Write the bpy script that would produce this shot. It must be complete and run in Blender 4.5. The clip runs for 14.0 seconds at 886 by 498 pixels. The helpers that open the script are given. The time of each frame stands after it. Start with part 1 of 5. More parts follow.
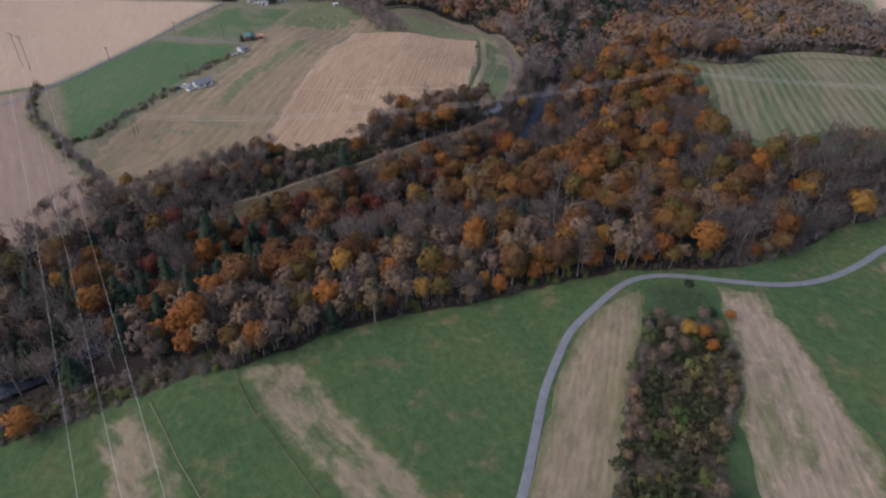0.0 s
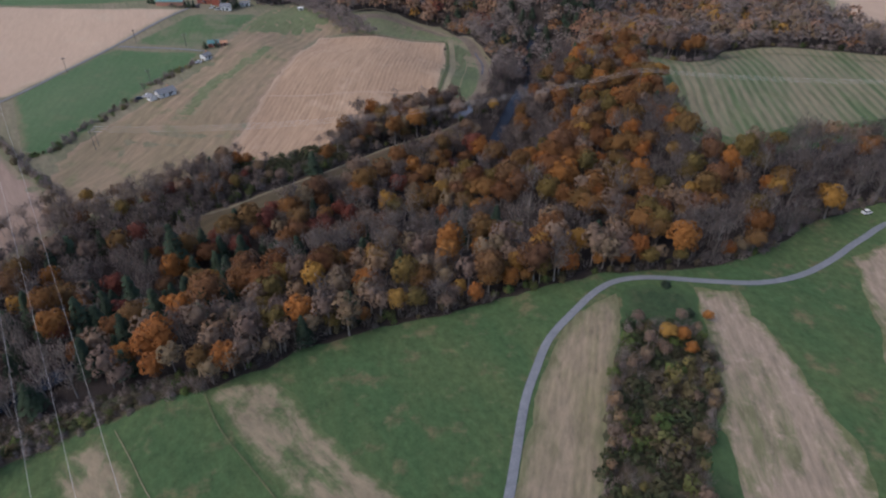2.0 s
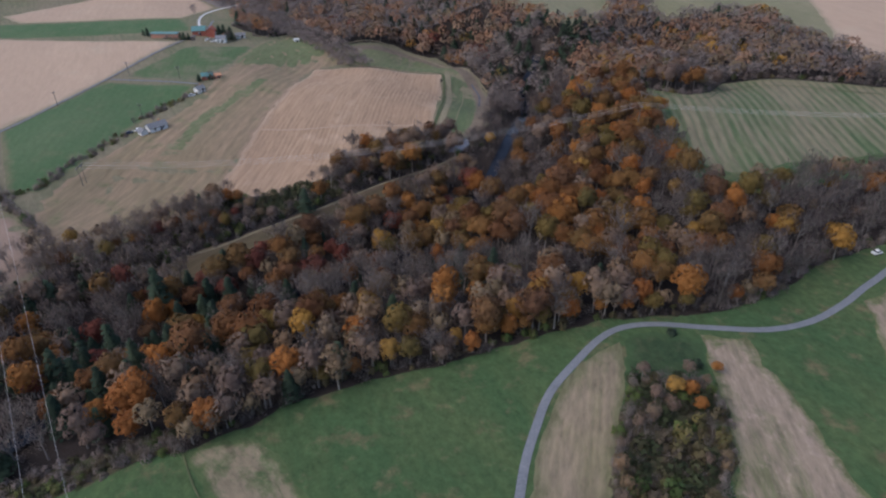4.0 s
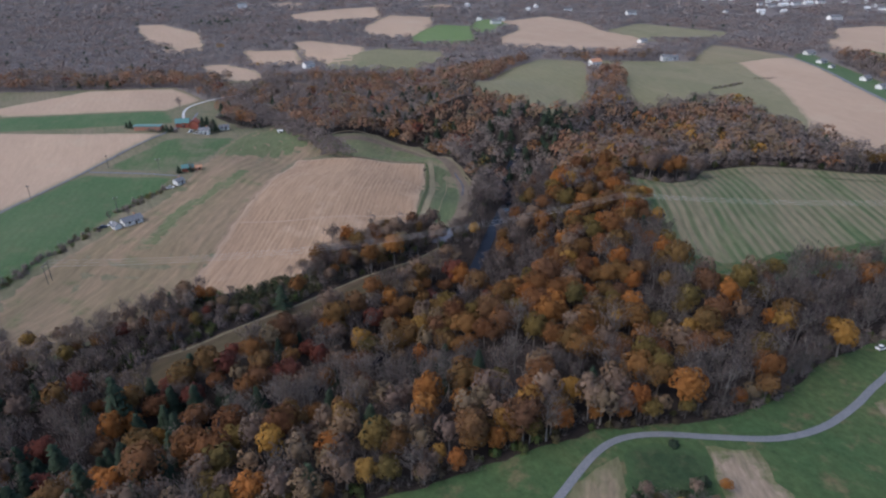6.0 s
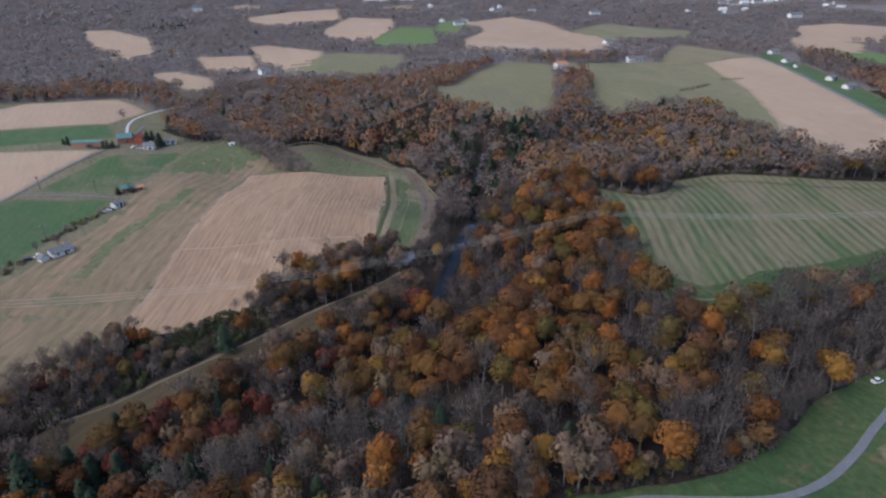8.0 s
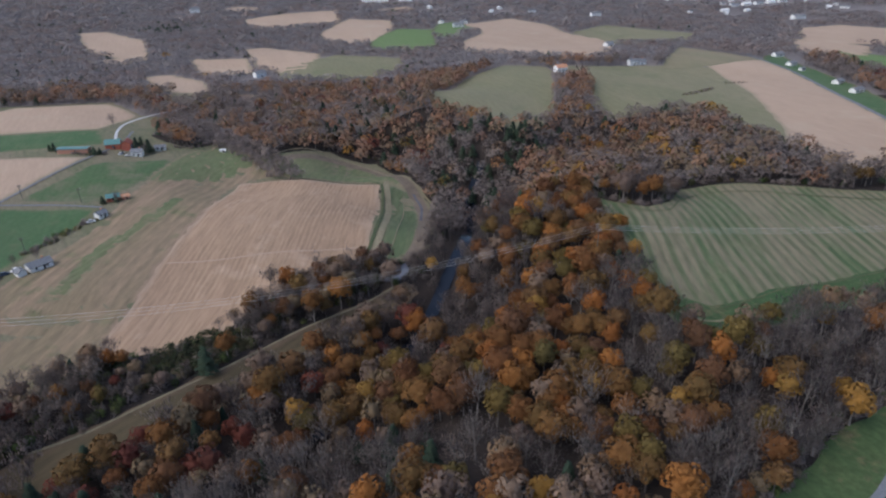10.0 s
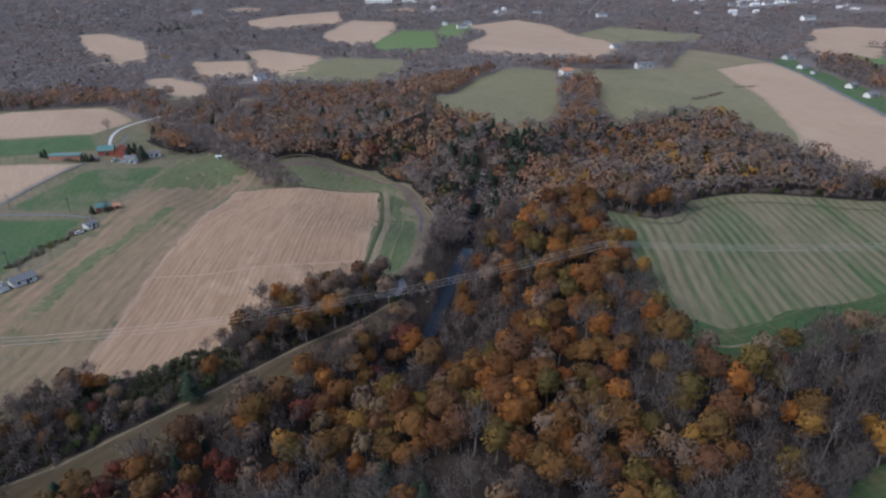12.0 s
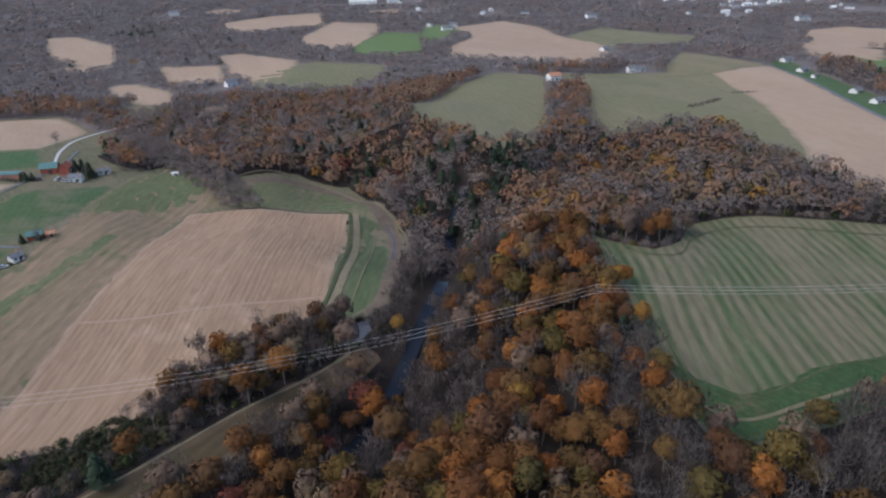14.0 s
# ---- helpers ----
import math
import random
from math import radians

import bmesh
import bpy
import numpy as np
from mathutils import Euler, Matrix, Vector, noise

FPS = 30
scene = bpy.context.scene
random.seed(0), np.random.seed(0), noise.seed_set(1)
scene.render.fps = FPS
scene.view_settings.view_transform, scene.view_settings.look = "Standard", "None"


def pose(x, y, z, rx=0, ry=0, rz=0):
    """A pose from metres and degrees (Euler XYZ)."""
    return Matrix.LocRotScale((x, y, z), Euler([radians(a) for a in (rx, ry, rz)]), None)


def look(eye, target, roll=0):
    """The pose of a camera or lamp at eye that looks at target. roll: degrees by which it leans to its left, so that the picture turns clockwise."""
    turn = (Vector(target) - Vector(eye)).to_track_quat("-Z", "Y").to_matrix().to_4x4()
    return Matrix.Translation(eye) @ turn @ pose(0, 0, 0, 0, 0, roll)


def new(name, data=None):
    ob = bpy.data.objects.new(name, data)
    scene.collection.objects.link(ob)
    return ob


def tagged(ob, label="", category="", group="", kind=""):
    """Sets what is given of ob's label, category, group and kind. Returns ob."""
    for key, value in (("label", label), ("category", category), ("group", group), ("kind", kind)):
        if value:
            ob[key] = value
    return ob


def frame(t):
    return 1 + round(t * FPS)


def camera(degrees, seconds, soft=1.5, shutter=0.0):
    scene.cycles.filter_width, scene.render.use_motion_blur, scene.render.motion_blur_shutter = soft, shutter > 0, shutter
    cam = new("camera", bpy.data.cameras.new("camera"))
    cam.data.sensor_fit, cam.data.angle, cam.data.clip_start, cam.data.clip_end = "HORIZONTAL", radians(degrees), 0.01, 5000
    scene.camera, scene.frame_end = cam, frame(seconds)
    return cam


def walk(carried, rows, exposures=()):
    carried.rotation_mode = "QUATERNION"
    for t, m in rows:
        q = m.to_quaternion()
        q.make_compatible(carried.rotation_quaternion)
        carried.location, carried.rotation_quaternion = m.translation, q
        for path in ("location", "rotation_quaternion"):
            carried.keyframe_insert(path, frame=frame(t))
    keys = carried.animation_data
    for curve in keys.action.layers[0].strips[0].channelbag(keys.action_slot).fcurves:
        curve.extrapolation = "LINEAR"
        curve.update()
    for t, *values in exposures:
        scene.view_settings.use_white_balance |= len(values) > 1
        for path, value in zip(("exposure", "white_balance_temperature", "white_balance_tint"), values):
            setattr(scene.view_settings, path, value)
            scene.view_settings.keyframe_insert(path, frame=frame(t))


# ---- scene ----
cam = camera(69.98, 14.0, soft=2.3)
# seconds, x, y, z, tilt, lean to the right, turn
PATH = [
    (0.0, -2.50, -21.08, 120.04, 55.17, 0.24, 2.91),
    (0.1, -2.45, -21.00, 119.96, 55.17, 0.29, 2.58),
    (0.2, -2.40, -20.92, 119.87, 55.17, 0.34, 1.90),
    (0.3, -2.35, -20.83, 119.79, 55.17, 0.39, 1.27),
    (0.4, -2.30, -20.75, 119.71, 55.17, 0.44, 1.00),
    (0.5, -2.25, -20.67, 119.62, 55.16, 0.49, 0.89),
    (1.0, -2.21, -19.73, 119.45, 55.21, 0.56, 0.67),
    (1.5, -2.14, -18.29, 119.55, 55.24, 0.59, 0.37),
    (2.0, -2.08, -16.42, 119.66, 55.24, 0.61, 0.24),
    (2.2, -1.92, -15.59, 119.70, 55.26, 0.67, 0.22),
    (2.7, -1.74, -13.41, 119.87, 55.28, 0.67, 0.17),
    (3.2, -1.49, -10.80, 120.10, 55.40, 0.68, 0.13),
    (3.6, -1.25, -8.50, 120.26, 55.90, 0.69, 0.09),
    (4.0, -0.95, -6.06, 120.35, 57.40, 0.69, 0.05),
    (4.3, -0.70, -4.18, 120.33, 59.25, 0.69, 0.03),
    (4.5, -0.44, -2.82, 120.21, 60.81, 0.70, 0.02),
    (4.8, -0.18, -1.13, 120.08, 63.25, 0.66, 0.01),
    (5.0, 0.00, 0.00, 120.00, 64.60, 0.62, -0.00),
    (5.5, 0.36, 3.19, 120.33, 64.62, 0.65, -0.28),
    (6.0, 0.97, 6.58, 120.36, 64.64, 0.75, -1.37),
    (6.5, 1.71, 10.11, 120.39, 64.63, 0.87, -2.50),
    (6.6, 2.40, 13.14, 120.45, 64.62, 0.90, -2.85),
    (6.7, 3.26, 16.88, 120.53, 64.61, 0.94, -3.27),
    (6.8, 4.08, 20.49, 120.60, 64.60, 0.98, -3.68),
    (6.9, 4.81, 23.73, 120.67, 64.59, 1.02, -4.05),
    (7.0, 4.99, 24.52, 120.68, 64.59, 1.03, -4.14),
    (7.5, 5.89, 27.73, 120.83, 64.58, 1.07, -4.21),
    (8.0, 6.67, 31.07, 120.85, 64.59, 1.08, -4.24),
    (10.5, 11.52, 47.92, 121.06, 64.65, 1.15, -4.11),
    (11.0, 12.44, 51.23, 121.30, 64.65, 1.16, -3.81),
    (11.5, 13.30, 54.82, 121.28, 64.68, 1.18, -3.75),
    (12.0, 14.07, 58.32, 121.40, 64.67, 1.18, -3.69),
    (12.3, 14.63, 60.47, 121.57, 64.65, 1.18, -3.65),
    (12.4, 15.19, 62.35, 121.57, 64.59, 1.23, -3.59),
    (12.5, 16.33, 65.97, 121.47, 64.43, 1.35, -3.45),
    (12.6, 17.46, 69.60, 121.37, 64.25, 1.47, -3.33),
    (12.7, 18.59, 73.22, 121.27, 65.68, 0.57, -3.61),
    (12.8, 19.73, 76.85, 121.17, 65.50, 0.70, -3.50),
    (12.9, 20.86, 80.47, 121.07, 65.31, 0.82, -3.39),
    (13.0, 21.99, 84.10, 120.97, 65.12, 0.95, -3.28),
    (13.1, 23.13, 87.72, 120.87, 64.89, 1.10, -3.19),
    (13.2, 24.02, 90.56, 120.73, 64.72, 1.20, -3.13),
    (13.5, 24.61, 92.43, 120.24, 64.72, 1.21, -3.20),
    (14.0, 25.81, 95.85, 119.27, 64.68, 1.32, -4.49),
]
walk(cam, [(t, pose(x, y, z, tilt, 0, turn) @ pose(0, 0, 0, 0, 0, -lean)) for t, x, y, z, tilt, lean, turn in PATH], exposures=[(0.0, 0.38, 6420, 13.0), (4.5, 0.38, 6060, 11.5), (8.0, 0.38, 6020, 9.4), (14.0, 0.3, 6020, 8.6)])

# ---- light: a grey evening sky, the sun low behind cloud ----
SUN_UP, SUN_ROUND = 48.0, 250.0
scene.view_settings.exposure = 0.33
world = bpy.data.worlds.new("overcast_sky")
scene.world = world
world.use_nodes = True
wn = world.node_tree.nodes
sky = wn.new("ShaderNodeTexSky")
sky.sky_type = "NISHITA"
sky.sun_disc = False
sky.sun_elevation = radians(SUN_UP)
sky.sun_rotation = radians(SUN_ROUND)
sky.dust_density = 3.0
wn["Background"].inputs["Strength"].default_value = 0.15
world.node_tree.links.new(sky.outputs["Color"], wn["Background"].inputs["Color"])
sun_data = bpy.data.lights.new("sun", "SUN")
sun_data.energy = 0.6
sun_data.angle = radians(40)
sun_data.color = (1.0, 0.97, 0.94)
sun = new("sun", sun_data)
a, e = radians(SUN_ROUND), radians(SUN_UP)
sun.matrix_world = look((math.sin(a) * math.cos(e) * 300, math.cos(a) * math.cos(e) * 300, math.sin(e) * 300), (0, 0, 0))


# ---- materials ----
def nodes_of(name, rough=0.9):
    m = bpy.data.materials.new(name)
    m.use_nodes = True
    nt = m.node_tree
    b = nt.nodes["Principled BSDF"]
    b.inputs["Roughness"].default_value = rough
    b.inputs["Specular IOR Level"].default_value = 0.2
    return m, nt, b


def ramp_node(nt, stops):
    r = nt.nodes.new("ShaderNodeValToRGB")
    els = r.color_ramp.elements
    while len(els) < len(stops):
        els.new(0.5)
    for el, (p, c) in zip(els, stops):
        el.position, el.color = p, (*c, 1)
    return r


def noise_node(nt, vec, scale, detail=4.0, rough=0.6, distort=0.0):
    n = nt.nodes.new("ShaderNodeTexNoise")
    n.inputs["Scale"].default_value = scale
    n.inputs["Detail"].default_value = detail
    n.inputs["Roughness"].default_value = rough
    n.inputs["Distortion"].default_value = distort
    nt.links.new(vec, n.inputs["Vector"])
    return n


def place_node(nt, turn=0.0, stretch=(1, 1, 1)):
    g = nt.nodes.new("ShaderNodeNewGeometry")
    m = nt.nodes.new("ShaderNodeMapping")
    m.vector_type = "TEXTURE"
    m.inputs["Rotation"].default_value = (0, 0, radians(turn))
    m.inputs["Scale"].default_value = stretch
    nt.links.new(g.outputs["Position"], m.inputs["Vector"])
    return m.outputs["Vector"]


def mixed(nt, kind, fac, c1, c2):
    m = nt.nodes.new("ShaderNodeMix")
    m.data_type, m.blend_type = "RGBA", kind
    for socket, v in ((m.inputs[0], fac), (m.inputs[6], c1), (m.inputs[7], c2)):
        if hasattr(v, "default_value"):
            nt.links.new(v, socket)
        else:
            socket.default_value = v if isinstance(v, (int, float)) else (*v, 1)
    return m.outputs[2]


def bumped(nt, b, height, strength, distance):
    n = nt.nodes.new("ShaderNodeBump")
    n.inputs["Strength"].default_value = strength
    n.inputs["Distance"].default_value = distance
    nt.links.new(height, n.inputs["Height"])
    nt.links.new(n.outputs["Normal"], b.inputs["Normal"])


def field_mat(name, main, patch, turn=0.0, row=3.0, rows=0.35, spread=(0.42, 0.62), blotch=0.02, third=None, drawn=3, fade=None, grain=7, striped=0.0, ragged=1.3, fleck=0.75, wob=9.0):
    """Cropland: a main and a patch colour mixed in blotches drawn out along the rows, fine straw grain and drill rows.
    fade: the colour of the grass that creeps in from the margin."""
    m, nt, b = nodes_of(name, 0.95)
    along = place_node(nt, turn, (1, grain, 1))
    flat = place_node(nt)
    big = noise_node(nt, place_node(nt, turn, (1, drawn, 1)), blotch, 7, 0.7, 0.4)
    w = nt.nodes.new("ShaderNodeTexWave")
    w.bands_direction = "X"
    w.inputs["Scale"].default_value = 0.314 / row
    w.inputs["Distortion"].default_value = wob
    w.inputs["Detail"].default_value = 3.0
    w.inputs["Detail Scale"].default_value = 0.12
    nt.links.new(place_node(nt, turn, (1, 1, 1)), w.inputs["Vector"])
    mix = nt.nodes.new("ShaderNodeMath")
    mix.operation = "MULTIPLY_ADD"
    mix.inputs[1].default_value = striped
    nt.links.new(w.outputs["Fac"], mix.inputs[0])
    nt.links.new(big.outputs["Fac"], mix.inputs[2])
    r = ramp_node(nt, [(spread[0], (0, 0, 0)), (spread[1], (1, 1, 1))])
    nt.links.new(mix.outputs["Value"], r.inputs["Fac"])
    col = mixed(nt, "MIX", r.outputs["Color"], main, patch)
    if third:
        n3 = noise_node(nt, flat, blotch * 2.3, 5, 0.65)
        r3 = ramp_node(nt, [(0.55, (0, 0, 0)), (0.72, (1, 1, 1))])
        nt.links.new(n3.outputs["Fac"], r3.inputs["Fac"])
        col = mixed(nt, "MIX", r3.outputs["Color"], col, third)
    fine = noise_node(nt, along, 0.55, 6, 0.7)
    rowr = ramp_node(nt, [(0.1, (0.62, 0.63, 0.64)), (0.9, (1.25, 1.22, 1.18))])
    nt.links.new(w.outputs["Color"], rowr.inputs["Fac"])
    patchy = noise_node(nt, flat, 0.035, 3, 0.6)
    pr = ramp_node(nt, [(0.35, (0, 0, 0)), (0.65, (rows * 2, rows * 2, rows * 2))])
    nt.links.new(patchy.outputs["Fac"], pr.inputs["Fac"])
    col = mixed(nt, "MULTIPLY", pr.outputs["Color"], col, rowr.outputs["Color"])
    if fade:
        margin = nt.nodes.new("ShaderNodeAttribute")
        margin.attribute_name = "inset"
        creep = noise_node(nt, flat, 0.16, 5, 0.7)
        sub = nt.nodes.new("ShaderNodeMath")
        sub.operation = "MULTIPLY_ADD"
        sub.inputs[1].default_value, sub.inputs[2].default_value = -ragged, ragged * 0.62
        nt.links.new(creep.outputs["Fac"], sub.inputs[0])
        add = nt.nodes.new("ShaderNodeMath")
        add.operation = "ADD"
        nt.links.new(sub.outputs["Value"], add.inputs[0])
        nt.links.new(margin.outputs["Fac"], add.inputs[1])
        fr0 = ramp_node(nt, [(0.22, (0, 0, 0)), (0.55, (1, 1, 1))])
        nt.links.new(add.outputs["Value"], fr0.inputs["Fac"])
        col = mixed(nt, "MIX", fr0.outputs["Color"], fade, col)
    fr = ramp_node(nt, [(0.25, (0.6, 0.61, 0.6)), (0.75, (1.35, 1.33, 1.3))])
    nt.links.new(fine.outputs["Fac"], fr.inputs["Fac"])
    col = mixed(nt, "MULTIPLY", fleck, col, fr.outputs["Color"])
    nt.links.new(col, b.inputs["Base Color"])
    bumped(nt, b, fine.outputs["Fac"], 0.6, 0.3)
    return m


def plain_mat(name, c1, c2, scale=0.5, rough=0.7, bump=0.2, metal=0.0):
    m, nt, b = nodes_of(name, rough)
    b.inputs["Metallic"].default_value = metal
    v = place_node(nt)
    n = noise_node(nt, v, scale, 6, 0.65)
    r = ramp_node(nt, [(0.3, c1), (0.7, c2)])
    nt.links.new(n.outputs["Fac"], r.inputs["Fac"])
    n2 = noise_node(nt, v, scale * 9, 3, 0.6)
    r2 = ramp_node(nt, [(0.3, (0.8, 0.8, 0.8)), (0.7, (1.15, 1.15, 1.15))])
    nt.links.new(n2.outputs["Fac"], r2.inputs["Fac"])
    nt.links.new(mixed(nt, "MULTIPLY", 1.0, r.outputs["Color"], r2.outputs["Color"]), b.inputs["Base Color"])
    bumped(nt, b, n2.outputs["Fac"], bump, 0.1)
    return m


def leaf_mat(name, colours, light=0.3):
    """Foliage or twigs: the colour wanders from tree to tree, and a little from clump to clump."""
    m, nt, b = nodes_of(name, 0.85)
    v = place_node(nt)

    def maths(kind, a, q, c=0.0):
        n = nt.nodes.new("ShaderNodeMath")
        n.operation = kind
        for k, u in enumerate((a, q, c)):
            if isinstance(u, (int, float)):
                n.inputs[k].default_value = u
            else:
                nt.links.new(u, n.inputs[k])
        return n.outputs[0]

    g = nt.nodes.new("ShaderNodeNewGeometry")
    info = nt.nodes.new("ShaderNodeObjectInfo")
    own = nt.nodes.new("ShaderNodeAttribute")
    own.attribute_name = "hue"
    tree = maths("FRACT", maths("ADD", own.outputs["Fac"], info.outputs["Random"]), 0.0)
    pick = maths("MULTIPLY_ADD", g.outputs["Random Per Island"], 0.1, maths("MULTIPLY", tree, 0.9))
    r = ramp_node(nt, [(i / (len(colours) - 1), c) for i, c in enumerate(colours)])
    nt.links.new(pick, r.inputs["Fac"])
    tone = ramp_node(nt, [(0.0, (0.82, 0.82, 0.83)), (1.0, (1.16, 1.16, 1.14))])
    nt.links.new(maths("FRACT", maths("MULTIPLY", tree, 7.3), 0.0), tone.inputs["Fac"])
    dot = noise_node(nt, v, 0.6, 4, 0.7)
    dr = ramp_node(nt, [(0.3, (0.8, 0.8, 0.81)), (0.7, (1.18, 1.18, 1.17))])
    nt.links.new(dot.outputs["Fac"], dr.inputs["Fac"])
    col = mixed(nt, "MULTIPLY", 1.0, mixed(nt, "MULTIPLY", 1.0, r.outputs["Color"], tone.outputs["Color"]), dr.outputs["Color"])
    nt.links.new(col, b.inputs["Base Color"])
    if light:
        t = nt.nodes.new("ShaderNodeBsdfTranslucent")
        s = nt.nodes.new("ShaderNodeMixShader")
        s.inputs[0].default_value = light
        nt.links.new(col, t.inputs["Color"])
        nt.links.new(b.outputs[0], s.inputs[1])
        nt.links.new(t.outputs[0], s.inputs[2])
        nt.links.new(s.outputs[0], nt.nodes["Material Output"].inputs["Surface"])
    return m


# near litter darkened for tree shade, far litter paled for haze: both in colour
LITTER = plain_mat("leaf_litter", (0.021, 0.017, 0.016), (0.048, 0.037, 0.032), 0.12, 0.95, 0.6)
FAR_LITTER = plain_mat("hazed_leaf_litter", (0.16, 0.14, 0.137), (0.22, 0.188, 0.178), 0.05, 0.95, 0.5)
MEADOW = field_mat("meadow_grass", (0.05, 0.092, 0.038), (0.076, 0.107, 0.044), 25, 4.0, 0.05, (0.4, 0.66), 0.05, (0.142, 0.12, 0.068), grain=1.4, fleck=1.0)
PASTURE = field_mat("pasture_grass", (0.07, 0.125, 0.056), (0.1, 0.142, 0.072), 10, 4.0, 0.06, (0.4, 0.7), 0.03, (0.12, 0.14, 0.075), grain=1.6, fade=(0.15, 0.145, 0.085), ragged=0.9, fleck=0.5)
PADDOCK = field_mat("paddock_grass", (0.082, 0.128, 0.06), (0.165, 0.155, 0.1), 10, 4.0, 0.06, (0.47, 0.64), 0.035, (0.075, 0.13, 0.056), 1, grain=1.6, fade=(0.17, 0.15, 0.1), ragged=1.2, fleck=0.5)
BRIGHT_GRASS = field_mat("bright_pasture", (0.13, 0.19, 0.075), (0.15, 0.2, 0.09), 10, 4.0, 0.03, (0.4, 0.7), 0.02, grain=1.6, fade=(0.12, 0.13, 0.075), ragged=0.6, fleck=0.4)
ROUGH_GRASS = field_mat("rough_grass", (0.195, 0.168, 0.115), (0.135, 0.138, 0.08), 30, 4.0, 0.08, (0.42, 0.62), 0.025, grain=3)
STUBBLE_NEAR = field_mat("near_stubble", (0.22, 0.18, 0.124), (0.085, 0.115, 0.052), 44, 2.6, 0.1, (0.48, 0.62), 0.13, None, 2.2, fade=(0.075, 0.105, 0.045), grain=3, ragged=1.25, fleck=0.95)
STUBBLE_LANE = field_mat("roadside_stubble", (0.235, 0.188, 0.134), (0.178, 0.155, 0.096), -14, 1.8, 0.14, (0.46, 0.64), 0.14, (0.2, 0.16, 0.112), 4, fade=(0.14, 0.135, 0.077), grain=4, ragged=1.0, fleck=0.95)
STUBBLE_EAST = field_mat("pale_stubble", (0.27, 0.212, 0.16), (0.15, 0.145, 0.083), -7, 2.0, 0.16, (0.48, 0.62), 0.11, (0.325, 0.252, 0.2), 4, fade=(0.115, 0.125, 0.06), grain=4, ragged=1.6, fleck=1.0)
CORN = field_mat("corn_stubble", (0.382, 0.262, 0.176), (0.3, 0.2, 0.135), -5, 2.4, 0.13, (0.36, 0.68), 0.025, (0.42, 0.3, 0.215), 9, fade=(0.36, 0.258, 0.185), grain=14, ragged=0.9, wob=3.5)
HAY = field_mat("hay_field", (0.275, 0.2, 0.138), (0.215, 0.168, 0.108), -8, 6.0, 0.2, (0.42, 0.62), 0.03, (0.15, 0.15, 0.08), 12, fade=(0.27, 0.195, 0.138), grain=6, wob=3.0)
GREENING = field_mat("green_regrowth", (0.12, 0.146, 0.072), (0.15, 0.155, 0.085), -12, 5.0, 0.1, (0.4, 0.62), 0.04, (0.18, 0.165, 0.1), 6, fade=(0.222, 0.183, 0.12), grain=4, ragged=1.5)
GREEN_LINE = field_mat("grassy_line", (0.07, 0.09, 0.045), (0.11, 0.115, 0.06), 0, 3.0, 0.05, (0.4, 0.62), 0.1, grain=3)
TRACK = plain_mat("wheel_track", (0.38, 0.27, 0.2), (0.45, 0.325, 0.24), 0.3, 0.95, 0.2)
FLOOD = field_mat("flood_field", (0.108, 0.08, 0.05), (0.088, 0.07, 0.042), -42, 4.0, 0.16, (0.38, 0.66), 0.03, (0.128, 0.092, 0.06), 8, fade=(0.128, 0.092, 0.062), grain=6, ragged=0.6, wob=3.0)
TAN_FAR = field_mat("far_stubble", (0.435, 0.318, 0.232), (0.37, 0.268, 0.197), 20, 6.0, 0.03, (0.36, 0.68), 0.012, (0.42, 0.325, 0.24), 4, fade=(0.3, 0.24, 0.17), ragged=0.6, fleck=0.28)
RED_SOIL = field_mat("reddish_soil", (0.285, 0.205, 0.162), (0.235, 0.17, 0.133), 35, 5.0, 0.1, (0.4, 0.66), 0.015, fade=(0.22, 0.18, 0.125), ragged=0.7, fleck=0.45)
STRIPED = field_mat("striped_hay", (0.078, 0.118, 0.053), (0.185, 0.163, 0.108), -9, 4.6, 0.22, (0.38, 0.6), 0.045, (0.15, 0.15, 0.085), 8, fade=(0.15, 0.15, 0.088), striped=0.12, ragged=2.0, wob=4.0)
STRIP = field_mat("strip_grass", (0.092, 0.12, 0.062), (0.135, 0.14, 0.084), -9, 5.0, 0.12, (0.45, 0.66), 0.08, None, 14, fade=(0.2, 0.18, 0.118), ragged=1.1)
HILL = field_mat("hill_meadow", (0.185, 0.176, 0.106), (0.23, 0.205, 0.132), 15, 6.0, 0.05, (0.4, 0.66), 0.014, (0.148, 0.156, 0.088), fade=(0.2, 0.18, 0.115), ragged=1.2, fleck=0.45)
DRY_HILL = field_mat("dry_hilltop", (0.26, 0.21, 0.14), (0.2, 0.185, 0.112), 15, 6.0, 0.05, (0.4, 0.66), 0.014, None, fade=(0.19, 0.175, 0.11), ragged=1.0, fleck=0.4)
ASPHALT = plain_mat("worn_asphalt", (0.142, 0.15, 0.168), (0.2, 0.208, 0.226), 0.25, 0.85, 0.1)
DRY_GRASS = field_mat("dry_grass", (0.24, 0.205, 0.14), (0.19, 0.17, 0.11), 0, 4.0, 0.05, (0.4, 0.65), 0.05, grain=3)
DRY_STRIP = field_mat("dry_strip", (0.27, 0.228, 0.155), (0.225, 0.198, 0.128), -9, 4.0, 0.05, (0.4, 0.65), 0.05, None, 6, fade=(0.19, 0.17, 0.108), grain=4, ragged=0.5)
DARK_GRASS = field_mat("tall_dark_grass", (0.03, 0.055, 0.026), (0.05, 0.075, 0.034), 0, 3.0, 0.05, (0.4, 0.62), 0.12, (0.07, 0.075, 0.04), 1, grain=1.5, fade=(0.05, 0.086, 0.037), ragged=1.2)
